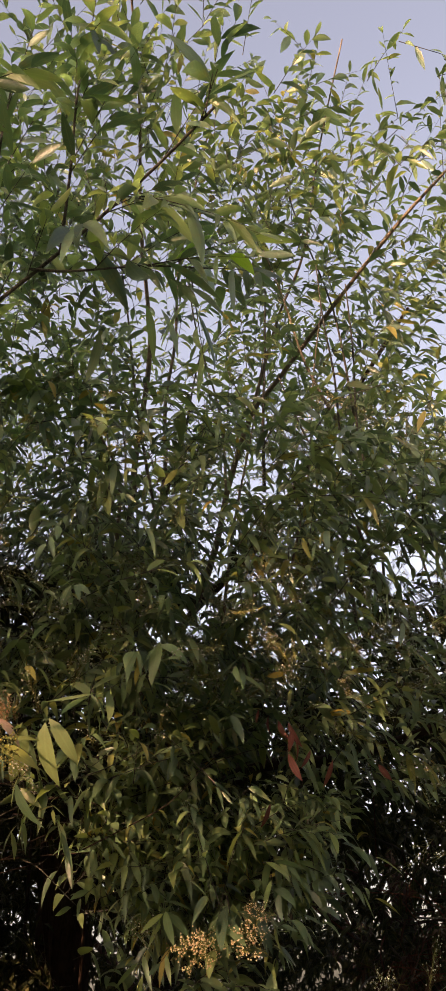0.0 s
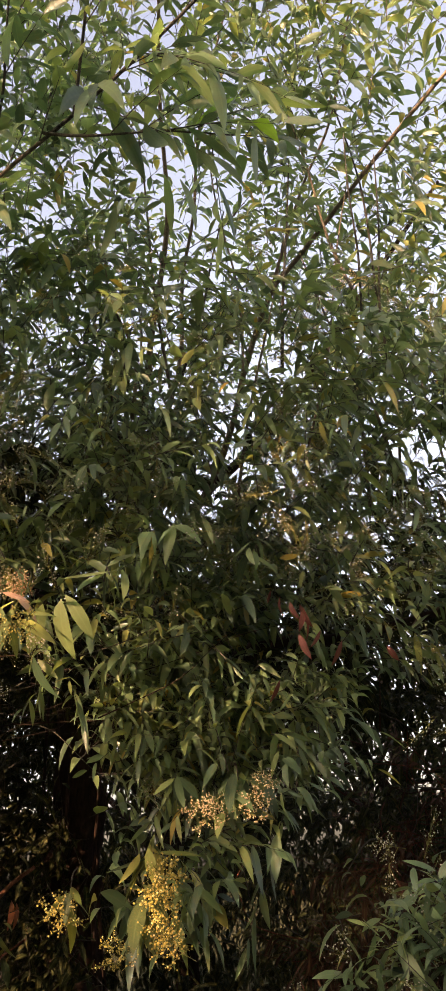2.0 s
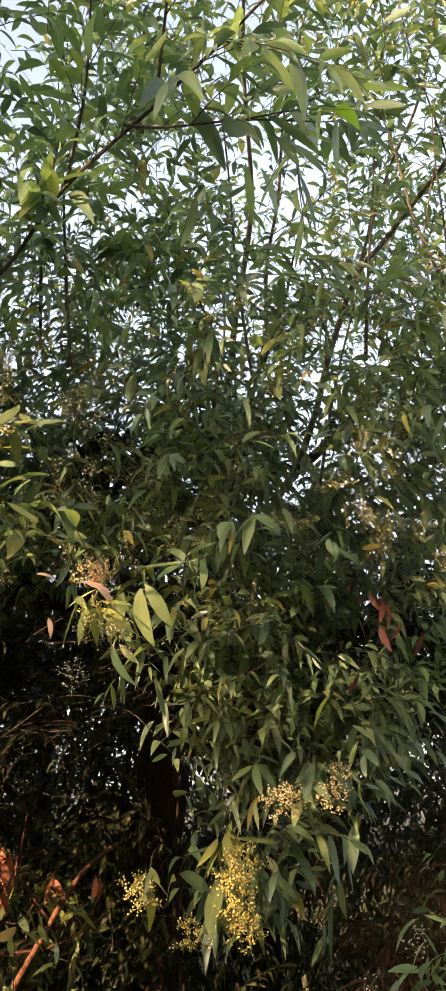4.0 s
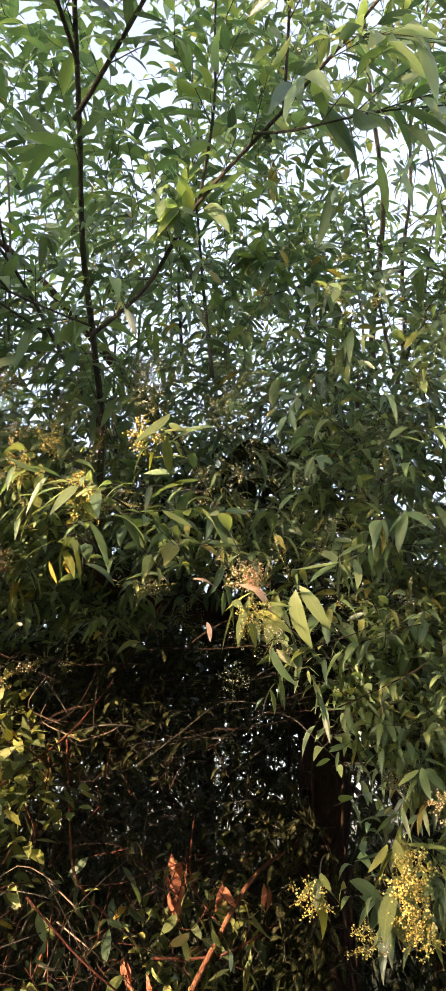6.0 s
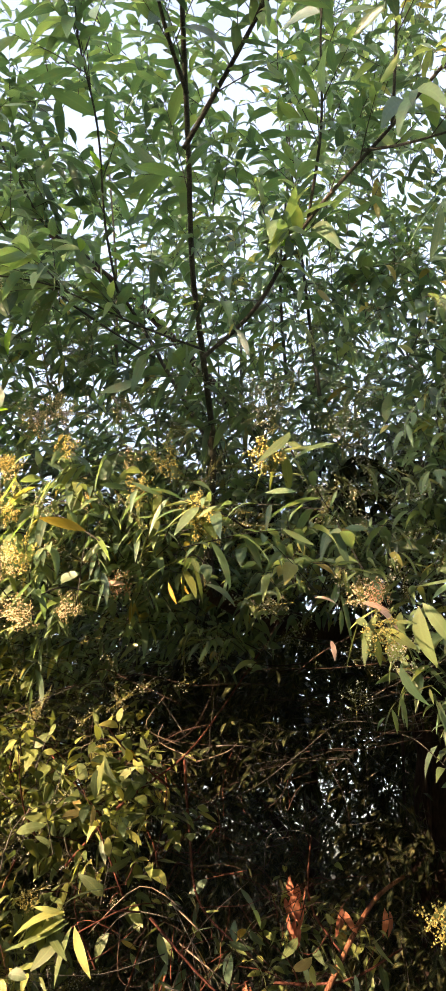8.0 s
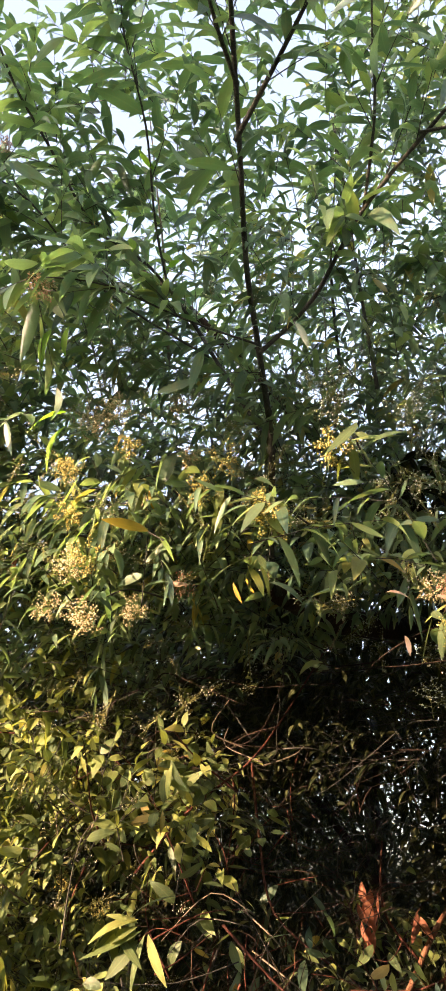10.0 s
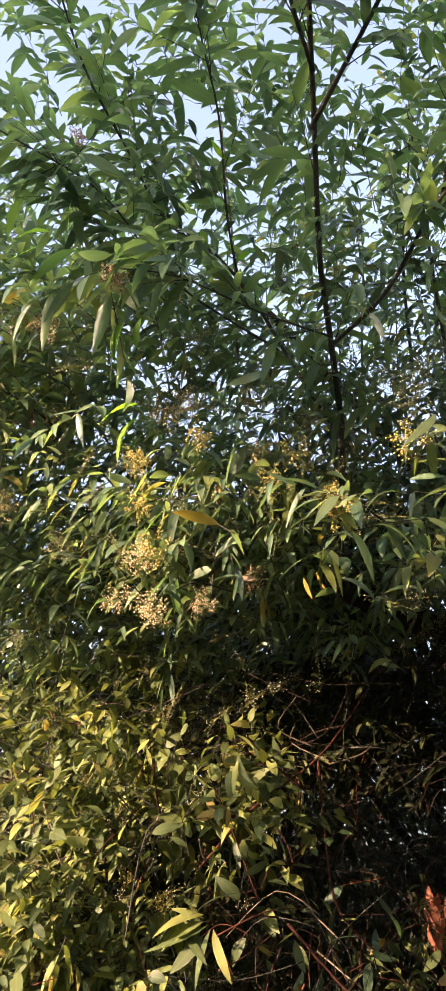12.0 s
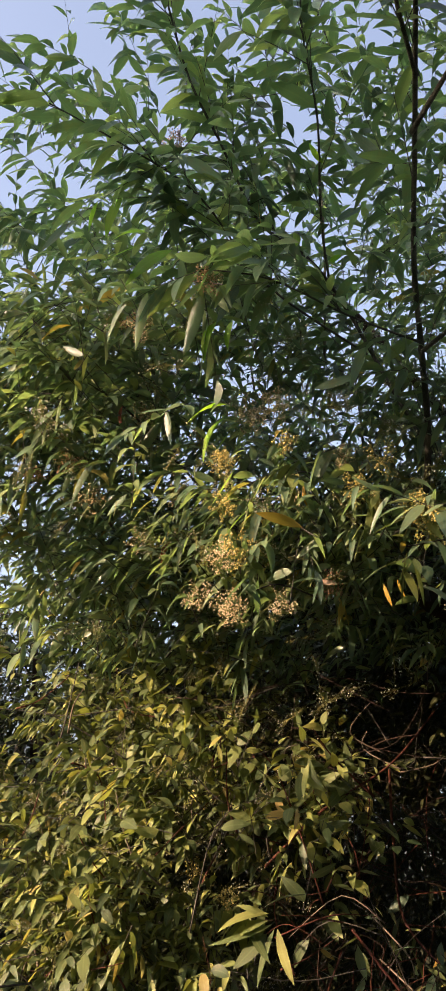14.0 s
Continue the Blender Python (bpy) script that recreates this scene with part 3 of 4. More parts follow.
# sunlit boughs that carry the golden flower heads
crown(tree, rng, (-1.05, 2.14, 2.55), (0.34, 0.22, 0.17), 5, 21, TRUNK, holes=-0.6, leaf=0.13, deep=False, hang=0.35, clear=2.0)
crown(tree, rng, (-0.70, 1.98, 2.60), (0.20, 0.16, 0.13), 3, 22, TRUNK, holes=-0.6, leaf=0.12, deep=False, hang=0.35, clear=1.8)
crown(tree, rng, (-1.52, 2.16, 2.72), (0.24, 0.20, 0.20), 7, 24, TRUNK, holes=-0.6, leaf=0.13, deep=False, hang=0.35, clear=1.9)
# the leafy top over the path
crown(tree, rng, (-0.45, 2.55, 4.15), (0.65, 0.5, 0.65), 150, 26, TRUNK, material=glossy_leaf_mat, holes=-0.02, leaf=0.125, hang=0.5, scale=2.0, lift=0.6)
# small leaves among the bare twigs under the crown, the shade there coloured in
crown(tree, rng, (-1.4, 3.55, 2.30), (1.1, 0.45, 0.28), 150, 27, TRUNK, material=shaded_leaf_mat, leaf=0.075, count=8, holes=-0.3, deep=False, ratio=0.3)
crown(tree, rng, (-1.45, 1.88, 4.05), (0.38, 0.30, 0.30), 36, 28, TRUNK, material=glossy_leaf_mat, holes=-0.2, leaf=0.125, hang=0.4, clear=2.2, lift=0.6)
# the roof of leaves over and behind the trunk, in the shade-darkened green
crown(tree, rng, (-1.1, 5.3, 3.1), (3.6, 2.1, 0.85), 2500, 7, TRUNK, leaf=0.16, count=9, holes=-0.12, material=shaded_leaf_mat)

# ---------------- shrubs ----------------
def shrub(at, label, clumps, leaf, material, seed, stems=7, height=1.4, ratio=0.25, holes=-0.05, count=9, singles=0, meshes=None):
    rng = np.random.default_rng(seed)
    sh = thing("shrub", at, label, "shrub")
    for k in range(stems):
        a = rng.uniform(0, 2 * math.pi)
        r = rng.uniform(0.2, 0.7)
        top = (at[0] + r * math.cos(a), at[1] + r * math.sin(a), height * rng.uniform(0.7, 1.1))
        mid = (at[0] + 0.35 * r * math.cos(a + 0.4), at[1] + 0.35 * r * math.sin(a + 0.4), height * 0.45)
        part("stem", local(sh, limb_mesh("stem", [(at[0] + 0.05 * math.cos(a), at[1] + 0.05 * math.sin(a), -0.05), mid, top], 0.016, 0.005, twig_bark, sides=6)), sh)
    for i, (c, rad, n) in enumerate(clumps):
        crown(sh, rng, c, rad, n, seed + i, (at[0], at[1] + 0.6), material, leaf, count, clear=2.3, holes=holes, ratio=ratio, scale=2.3, hang=0.5, singles=singles if i == 0 else 0, meshes=meshes)
    return sh


left_shrub = shrub((-2.4, 3.5, 0.0), "sunlit leafy shrub with narrow yellow-green leaves",
                   [((-2.3, 3.0, 1.65), (0.80, 0.5, 1.0), 950), ((-3.2, 2.65, 1.6), (0.7, 0.6, 1.0), 620), ((-1.75, 3.15, 1.3), (0.36, 0.4, 0.8), 45), ((-3.8, 3.5, 2.2), (1.2, 0.5, 1.0), 1100), ((-2.5, 3.3, 2.3), (0.8, 0.35, 0.45), 260), ((-1.2, 3.4, 0.8), (0.6, 0.4, 0.5), 110), ((-2.3, 2.78, 1.42), (0.42, 0.25, 0.32), 95), ((-1.98, 2.85, 1.48), (0.26, 0.22, 0.36), 55)], 0.098, light_leaf_mat, 40, ratio=0.38, holes=0.15, count=7, singles=280, meshes=LIGHT_SET)
right_shrub = shrub((0.6, 3.2, 0.0), "low leafy shrub with drooping grey-green leaves", [((0.66, 3.05, 1.24), (0.42, 0.35, 0.38), 170), ((1.0, 3.2, 0.9), (0.55, 0.4, 0.5), 130)], 0.115, leaf_mat, 50, height=1.1, singles=220, meshes=LEAF_SET)
# these two plants are coloured as dark as the shade they stand in
undergrowth = shrub((-1.7, 5.3, 0.0), "leafy undergrowth behind the trunk, coloured as in shade", [((-1.9, 5.2, 0.75), (1.6, 0.6, 0.75), 500), ((-0.6, 5.6, 0.7), (1.0, 0.5, 0.7), 220), ((-2.8, 4.2, 1.35), (1.4, 0.5, 1.25), 700)], 0.12, shaded_leaf_mat, 58, stems=8, height=1.2)
thicket = shrub((1.6, 4.6, 0.0), "tangled thicket of twigs and leaves, leaves coloured as in shade", [((1.5, 4.6, 1.2), (1.3, 0.7, 1.4), 620), ((0.5, 5.4, 1.0), (1.3, 0.6, 1.0), 760)], 0.12, shaded_leaf_mat, 55, stems=12, height=2.2)

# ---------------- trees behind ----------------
def far_tree(at, height, spread, seed, n, leaf=0.15, material=shaded_leaf_mat, low=0.3, label="dense tree beyond the flowering tree, leaves coloured as in shade", group="trees behind", openings=()):
    rng = np.random.default_rng(seed)
    ft = thing("tree", at, label, "tree", group)
    part("trunk", limb_mesh("trunk", [(0, 0, -0.1), (0.05, 0.02, height * 0.3), (0.0, 0.1, height * 0.75)], 0.13, 0.05, bark, rough=0.1), ft)
    for k in range(5):
        a = k * 1.26 + rng.uniform(0, 0.6)
        part("limb", limb_mesh("limb", [(0.02, 0.03, height * (0.25 + 0.07 * k)), (0.35 * spread * math.cos(a), 0.35 * spread * math.sin(a), height * (0.42 + 0.07 * k)), (0.75 * spread * math.cos(a), 0.75 * spread * math.sin(a), height * (0.55 + 0.08 * k))], 0.05, 0.012, bark, sides=6), ft)
    p = rng.uniform(-1, 1, (n * 4, 3))
    r = np.linalg.norm(p, axis=1)
    p = p[(r < 1) & (r > 0.25)]
    p = p * (spread, spread, 0.5 * height * (1 - low)) + (0, 0, height * (low + 0.5 * (1 - low)))
    lump = noise_at(p, 0.9, seed) + 0.4 * noise_at(p, 2.5, seed + 1)
    p = p[lump > -0.12][:n]
    out = unit(unit(p - (0, 0, height * 0.4)) + rng.normal(0, 0.5, p.shape))
    length = rng.uniform(0.25, 0.6, len(p))
    leaves = shoot_leaves(rng, p, out, length, 9, leaf, ratio=0.3)
    for place, r in openings:
        q = leaves[0] + 0.5 * leaves[1] * leaves[3][:, None] + np.array(at) - np.array(place)
        wide = np.linalg.norm(q - (q @ np.array(SUN_FROM))[:, None] * np.array(SUN_FROM), axis=1) > r + 0.09
        leaves = [c[wide] for c in leaves]
    leaf_mass("foliage", ft, leaves, material, stations=ROUGH_STATIONS)
    return ft


# the leaves of these trees hold the shade behind the crown in their colour
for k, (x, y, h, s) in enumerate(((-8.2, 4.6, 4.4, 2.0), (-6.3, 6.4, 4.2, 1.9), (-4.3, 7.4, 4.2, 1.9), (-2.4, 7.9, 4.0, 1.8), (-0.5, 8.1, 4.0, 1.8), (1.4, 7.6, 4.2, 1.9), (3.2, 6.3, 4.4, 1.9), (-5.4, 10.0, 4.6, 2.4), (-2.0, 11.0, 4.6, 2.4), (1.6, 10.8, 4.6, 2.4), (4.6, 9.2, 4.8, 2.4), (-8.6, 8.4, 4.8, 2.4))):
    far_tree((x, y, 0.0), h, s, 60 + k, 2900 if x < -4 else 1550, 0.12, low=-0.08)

# gaps cut in two added trees' leaves so the low sun reaches single boughs
SUN_GAPS = [((-0.72, 1.82, 2.62), 0.05), ((-1.02, 2.00, 2.56), 0.06), ((-1.42, 2.10, 2.78), 0.04), ((-1.66, 2.10, 2.76), 0.07), ((-1.54, 1.92, 2.46), 0.07), ((-1.53, 1.86, 2.68), 0.07), ((-1.62, 1.95, 2.32), 0.06), ((-1.95, 2.15, 2.62), 0.09), ((-2.15, 2.0, 2.45), 0.09), ((-1.85, 1.95, 2.85), 0.06), ((-0.62, 2.15, 2.31), 0.03),
            ((-1.20, 2.25, 2.45), 0.04), ((-0.28, 2.90, 1.57), 0.02), ((-0.28, 2.90, 1.44), 0.01), ((-0.57, 2.92, 1.54), 0.02), ((0.05, 2.90, 1.83), 0.0), ((-0.12, 2.88, 1.79), 0.0),
            ((0.25, 2.60, 2.95), 0.10), ((0.50, 2.70, 3.20), 0.12), ((-0.05, 2.60, 3.15), 0.08), ((0.62, 2.75, 2.95), 0.10), ((0.10, 2.55, 2.80), 0.06)]
# trees added out of view to block sun and sky light, leaving lit gaps
for k, (x, y, h, s, low, n) in enumerate(((-11.39, -9.11, 11.2, 2.9, 0.555, 2600), (-18.5, -23.65, 11.7, 1.35, 0.878, 75), (-7.21, -12.04, 7.4, 2.45, 0.02, 1500), (-9.46, -10.46, 7.1, 1.05, 0.55, 1200), (-2.2, -4.8, 5.2, 2.0, 0.02, 1000), (0.6, -5.6, 6.4, 2.3, 0.02, 1300), (-9.83, -7.76, 5.5, 1.5, 0.64, 13), (-8.85, -10.9, 9.4, 0.9, 0.81, 60), (0.5, -2.4, 6.2, 1.9, 0.62, 750), (3.6, -4.8, 6.0, 2.4, 0.04, 1000), (6.0, -2.2, 5.6, 2.2, 0.04, 800), (6.4, 2.0, 5.4, 2.0, 0.02, 700), (-10.5, -2.0, 7.6, 2.6, 0.3, 900), (-8.4, 0.9, 6.6, 1.9, 0.03, 900), (-8.2, -4.6, 2.9, 2.2, -0.3, 500), (-6.0, -4.8, 2.7, 2.0, -0.3, 450))):
    far_tree((x, y, 0.0), h, s, 90 + k, n, 0.30, leaf_mat, low=low, label="leafy tree added out of view to block sun and sky", group="trees by the path", openings=SUN_GAPS if k in (0, 3) else ())


# ---------------- flower clusters ----------------
def bead(c, r):
    v = np.array([(1, 0, 0), (-1, 0, 0), (0, 1, 0), (0, -1, 0), (0, 0, 1), (0, 0, -1)], float) * r + c
    f = [(0, 2, 4), (2, 1, 4), (1, 3, 4), (3, 0, 4), (2, 0, 5), (1, 2, 5), (3, 1, 5), (0, 3, 5)]
    return v, f


def panicle_meshes(seed, material, size=0.10, arms=13, beads=15, bead_r=0.0025):
    """A loose branched flower head: stalks and many small round buds."""
    rng = np.random.default_rng(seed)
    sv, sf, bv, bf, n = [], [], [], [], 0
    starts, ways, lens = [np.zeros(3)], [np.array([0, 0, 1.0])], [size]
    for k in range(arms):
        u = 0.25 + 0.75 * k / arms
        a = k * 2.4 + rng.uniform(-0.4, 0.4)
        w = unit(np.array([math.cos(a), math.sin(a), rng.uniform(0.2, 0.8)]))
        ln = size * rng.uniform(0.35, 0.65) * (1.15 - 0.5 * u)
        st = np.array([0, 0, size * u])
        starts.append(st), ways.append(w), lens.append(ln)
        for j in range(beads):
            t = rng.uniform(0.35, 1.05)
            c = st + w * ln * t + rng.normal(0, 0.065 * size, 3) * (0.5 + 0.5 * t)
            starts.append(st + w * ln * t * 0.8), ways.append(c - st - w * ln * t * 0.8), lens.append(float(np.linalg.norm(c - st - w * ln * t * 0.8)))
            v, f = bead(c, bead_r * rng.uniform(0.7, 1.25))
            bv.append(v)
            bf.append(np.array(f) + n)
            n += 6
    starts, ways, lens = np.array(starts), np.array(ways), np.array(lens)
    v, f = shoot_stems(starts, ways, lens, np.full(len(starts), 0.0009), 0.0, (0.0, 1.0))
    return mesh_from("stalk", v, f, stalk_mat), mesh_from("buds", np.concatenate(bv), [np.concatenate(bf)], material)


stalk_mat = bark_material("flower_stalk", (0.14, 0.15, 0.05), (0.26, 0.24, 0.09), 60)
HEADS = {"gold": [panicle_meshes(200 + k, gold_bud) for k in range(3)], "cream": [panicle_meshes(210 + k, cream_bud) for k in range(3)],
         "green": [panicle_meshes(220 + k, green_bud, 0.11, 12, 9, 0.0024) for k in range(3)], "rust": [panicle_meshes(230 + k, rust_bud, 0.09) for k in range(2)]}
HEAD_LABEL = {"gold": "golden yellow flower buds", "cream": "cream-coloured flower buds", "green": "small greenish buds", "rust": "rusty fading flowers"}
frng = np.random.default_rng(77)


def flower_head(parent, at, hue, scale=1.0):
    stalk, buds = HEADS[hue][int(frng.integers(len(HEADS[hue])))]
    head = new("panicle", stalk)
    head.parent = parent
    tilt = Euler((frng.uniform(-1.3, 1.3), frng.uniform(-1.3, 1.3), frng.uniform(0, 6.28))).to_matrix().to_4x4()
    head.matrix_local = Matrix.Translation(Vector(at) - parent.location) @ tilt @ Matrix.Scale(scale, 4) @ Matrix.Translation((0, 0, -0.06))
    tagged(head, label=HEAD_LABEL[hue])
    part("blossom", buds, head, kind="stuff")
    return head


def heads(parent, hue, scale, *places):
    for at in places:
        flower_head(parent, at, hue, scale * frng.uniform(0.85, 1.2))


heads(tree, "gold", 1.0, (-0.74, 1.84, 2.60), (-1.01, 1.98, 2.55), (-0.98, 2.01, 2.52), (-1.17, 2.13, 2.81), (-1.21, 2.06, 2.68), (-1.06, 2.13, 2.66), (-1.68, 2.08, 2.86), (-1.71, 2.13, 2.74), (-0.55, 2.07, 2.20))
heads(tree, "gold", 1.35, (-0.57, 2.92, 1.54), (-0.27, 2.88, 1.62), (-0.28, 2.87, 1.55), (-0.28, 2.9, 1.48), (-0.25, 2.9, 1.43), (-0.42, 2.93, 1.41))
heads(tree, "cream", 1.1, (0.03, 2.9, 1.8), (-0.13, 2.86, 1.79), (0.06, 2.93, 1.87), (-0.1, 2.94, 1.79))
heads(tree, "green", 1.0, (-0.73, 1.82, 2.76), (-0.73, 1.82, 2.70), (-0.56, 1.87, 2.65), (-0.70, 2.46, 2.12), (-0.30, 3.05, 1.87), (-0.88, 2.33, 2.39), (-0.56, 2.37, 2.21), (-1.46, 1.95, 2.62), (0.56, 2.70, 2.68), (-0.01, 2.90, 3.07), (0.28, 3.05, 2.68), (0.25, 2.85, 2.86), (0.12, 3.0, 2.60), (-0.35, 2.75, 2.75), (-0.6, 2.5, 3.1))
heads(tree, "cream", 1.0, (-1.82, 2.30, 2.64), (-1.61, 2.36, 2.47), (-1.74, 2.30, 2.44), (-1.55, 2.10, 3.04), (-1.62, 2.08, 3.05), (-2.30, 2.05, 2.95), (-0.61, 2.31, 2.38), (0.55, 2.80, 3.70), (0.47, 2.88, 3.64), (0.59, 2.82, 3.66), (-0.55, 2.5, 3.46))
heads(tree, "rust", 1.0, (-1.46, 1.55, 3.13), (-1.82, 1.69, 3.17), (-0.58, 2.28, 2.37), (-1.76, 1.67, 3.89), (-2.25, 1.95, 2.90), (-2.42, 1.98, 2.88), (-1.40, 2.30, 2.50))
heads(tree, "cream", 0.95, (-1.51, 1.65, 3.19), (-1.71, 1.61, 3.07), (-1.50, 1.90, 2.88), (-1.41, 1.92, 2.92), (-1.54, 1.90, 2.44), (-1.52, 1.96, 2.32), (-1.40, 2.03, 2.34), (-1.62, 1.95, 2.36))
heads(tree, "gold", 0.95, (-1.37, 1.90, 2.78), (-1.53, 1.84, 2.72), (-1.54, 1.88, 2.60), (-1.50, 1.92, 2.48))
heads(tree, "cream", 0.9, (-1.48, 2.18, 2.74), (-1.90, 2.12, 2.80), (-2.05, 2.16, 2.66), (-1.36, 2.26, 2.92), (-1.95, 1.95, 3.02), (-2.18, 2.02, 2.78), (-1.28, 2.05, 2.98), (-1.60, 2.22, 2.60))
heads(tree, "green", 1.0, (-0.25, 2.62, 2.92), (0.05, 2.75, 2.85), (0.35, 2.72, 2.95), (-0.85, 2.35, 2.90), (-0.95, 2.30, 3.10), (0.62, 2.75, 3.05), (0.78, 2.68, 2.80), (-0.15, 2.85, 3.3), (0.2, 2.9, 3.25))
heads(left_shrub, "green", 0.9, (-1.73, 2.88, 2.07), (-1.88, 2.90, 1.94), (-1.85, 2.9, 2.02), (-2.39, 2.95, 1.79), (-2.6, 2.75, 2.0), (-2.31, 2.30, 2.41))
heads(left_shrub, "gold", 0.8, (-2.19, 2.95, 1.68), (-2.0, 2.9, 1.60), (-2.5, 2.7, 1.5))
heads(right_shrub, "green", 0.9, (0.44, 3.0, 1.66), (0.56, 2.9, 1.45), (0.64, 2.85, 1.5), (0.50, 2.95, 1.36), (0.72, 2.8, 1.56))

def bud_growth(parent, centre, radii, n, seed, clear=2.5):
    """Loose sprays of tiny greenish buds among the leaves."""
    rng = np.random.default_rng(seed)
    p = crown_shoots(rng, centre, radii, n, seed, clear=clear, holes=-0.05)
    beads, stems = [], []
    for q in p:
        axis = unit(rng.normal(0, 1, 3) + np.array([0, -0.4, -0.2]))
        t = rng.uniform(0, 0.13, (26, 1))
        tips = q + axis * t + rng.normal(0, 0.014, (26, 3))
        beads.append(tips)
        root = np.repeat((q - axis * 0.03)[None], 27, 0)
        root[:26] += axis * t * 0.8
        ends = np.vstack([tips, (q + axis * 0.13)[None]])
        stems.append((root, ends - root))
    beads = np.concatenate(beads) - np.array(parent.location)
    v0, f0 = bead(np.zeros(3), 1.0)
    r = rng.uniform(0.0017, 0.0035, len(beads))
    v = (beads[:, None] + v0[None] * r[:, None, None]).reshape(-1, 3)
    f = (np.array(f0)[None] + (np.arange(len(beads)) * 6)[:, None, None]).reshape(-1, 3)
    part("bud_growth", mesh_from("bud_growth", v, [f], green_bud), parent, kind="stuff")
    root, way = (np.concatenate(c) for c in zip(*stems))
    part("stalk_growth", mesh_from("stalk_growth", *shoot_stems(root - np.array(parent.location), way, np.linalg.norm(way, axis=1), np.full(len(root), 0.0006), 0.0, (0.0, 1.0)), stalk_mat), parent, kind="stuff")


bud_growth(tree, (-0.3, 3.0, 3.0), (1.5, 1.0, 0.8), 380, 301)
bud_growth(tree, (-1.8, 2.6, 2.9), (1.3, 1.1, 0.7), 260, 302)
bud_growth(tree, (0.7, 3.1, 2.8), (0.8, 0.7, 0.8), 190, 303)
bud_growth(left_shrub, (-2.3, 3.1, 1.5), (0.9, 0.6, 0.9), 200, 304)
bud_growth(right_shrub, (0.6, 3.0, 1.3), (0.5, 0.3, 0.4), 30, 305)


# ---------------- single leaves that stand out ----------------
def leaf_from_to(parent, a, b, meshes, label, width=1.0, name="leaf"):
    a, b = Vector(a), Vector(b)
    nor = Vector((frng.uniform(-0.5, 0.5), -0.8, frng.uniform(0.2, 0.9)))
    return single_leaf(parent, a, b - a, nor, max((b - a).length, 0.05) * 0.98, width, meshes, name, label)


for a, b, w in (((-1.62, 1.46, 3.28), (-1.70, 1.34, 3.26), 1.2), ((-1.62, 1.48, 3.27), (-1.73, 1.40, 3.17), 1.15), ((-1.59, 1.54, 3.27), (-1.70, 1.44, 3.17), 1.0), ((-1.58, 1.49, 3.29), (-1.54, 1.41, 3.33), 1.5), ((-1.51, 1.64, 3.24), (-1.63, 1.53, 3.16), 0.9), ((-1.55, 1.85, 2.92), (-1.64, 1.73, 2.88), 1.3), ((-1.55, 1.86, 2.91), (-1.49, 1.83, 2.95), 1.5), ((-1.56, 1.87, 2.89), (-1.65, 1.79, 2.78), 0.8), ((-1.55, 1.90, 2.86), (-1.60, 1.86, 2.76), 0.8), ((-1.50, 1.68, 3.09), (-1.57, 1.64, 2.99), 1.2), ((-1.46, 1.70, 3.10), (-1.49, 1.68, 3.01), 1.2), ((-1.51, 1.88, 2.72), (-1.56, 1.86, 2.60), 0.8), ((-1.49, 1.95, 2.62), (-1.55, 1.90, 2.53), 0.8)):
    leaf_from_to(tree, a, b, FRESH_SET, "fresh bright green leaf", w)
for a, b in (((0.20, 3.11, 3.79), (0.20, 3.16, 3.70)), ((0.47, 3.06, 3.43), (0.55, 3.03, 3.45)), ((0.65, 2.49, 2.92), (0.71, 2.51, 2.82)), ((0.76, 2.56, 4.0), (0.82, 2.58, 3.95)), ((-0.24, 3.0, 2.24), (-0.23, 3.02, 2.17)), ((-1.54, 1.88, 3.73), (-1.55, 1.94, 3.65)), ((-1.65, 2.9, 2.11), (-1.59, 2.93, 2.04)), ((-1.17, 1.64, 3.69), (-1.12, 1.67, 3.66)), ((0.15, 2.5, 3.93), (0.20, 2.53, 3.86)), ((-1.38, 2.05, 2.72), (-1.38, 2.07, 2.65)), ((-1.2, 2.25, 2.47), (-1.19, 2.27, 2.40)), ((-1.16, 2.25, 2.48), (-1.15, 2.28, 2.42))):
    leaf_from_to(tree, a, b, YELLOW_SET, "yellowed leaf", 0.8)
for a, b in (((-0.48, 2.33, 2.34), (-0.51, 2.37, 2.16)), ((-0.53, 2.33, 2.33), (-0.58, 2.36, 2.17)), ((-0.57, 1.83, 2.61), (-0.69, 1.79, 2.62)), ((-0.69, 1.89, 2.53), (-0.77, 1.86, 2.54)), ((-0.03, 1.83, 3.42), (0.12, 1.91, 3.33)), ((-0.12, 1.87, 3.39), (-0.09, 1.97, 3.26)), ((-0.08, 1.88, 3.38), (0.0, 1.98, 3.27)), ((-0.27, 1.90, 3.34), (-0.39, 1.96, 3.26)), ((-0.26, 1.91, 3.33), (-0.29, 2.0, 3.21)), ((0.02, 1.49, 3.85), (0.02, 1.59, 3.75)), ((-0.50, 2.07, 2.12), (-0.49, 2.10, 2.0)), ((-0.47, 2.33, 2.35), (-0.38, 2.34, 2.22))):
    leaf_from_to(tree, a, b, LEAF_SET, "large hanging green leaf")
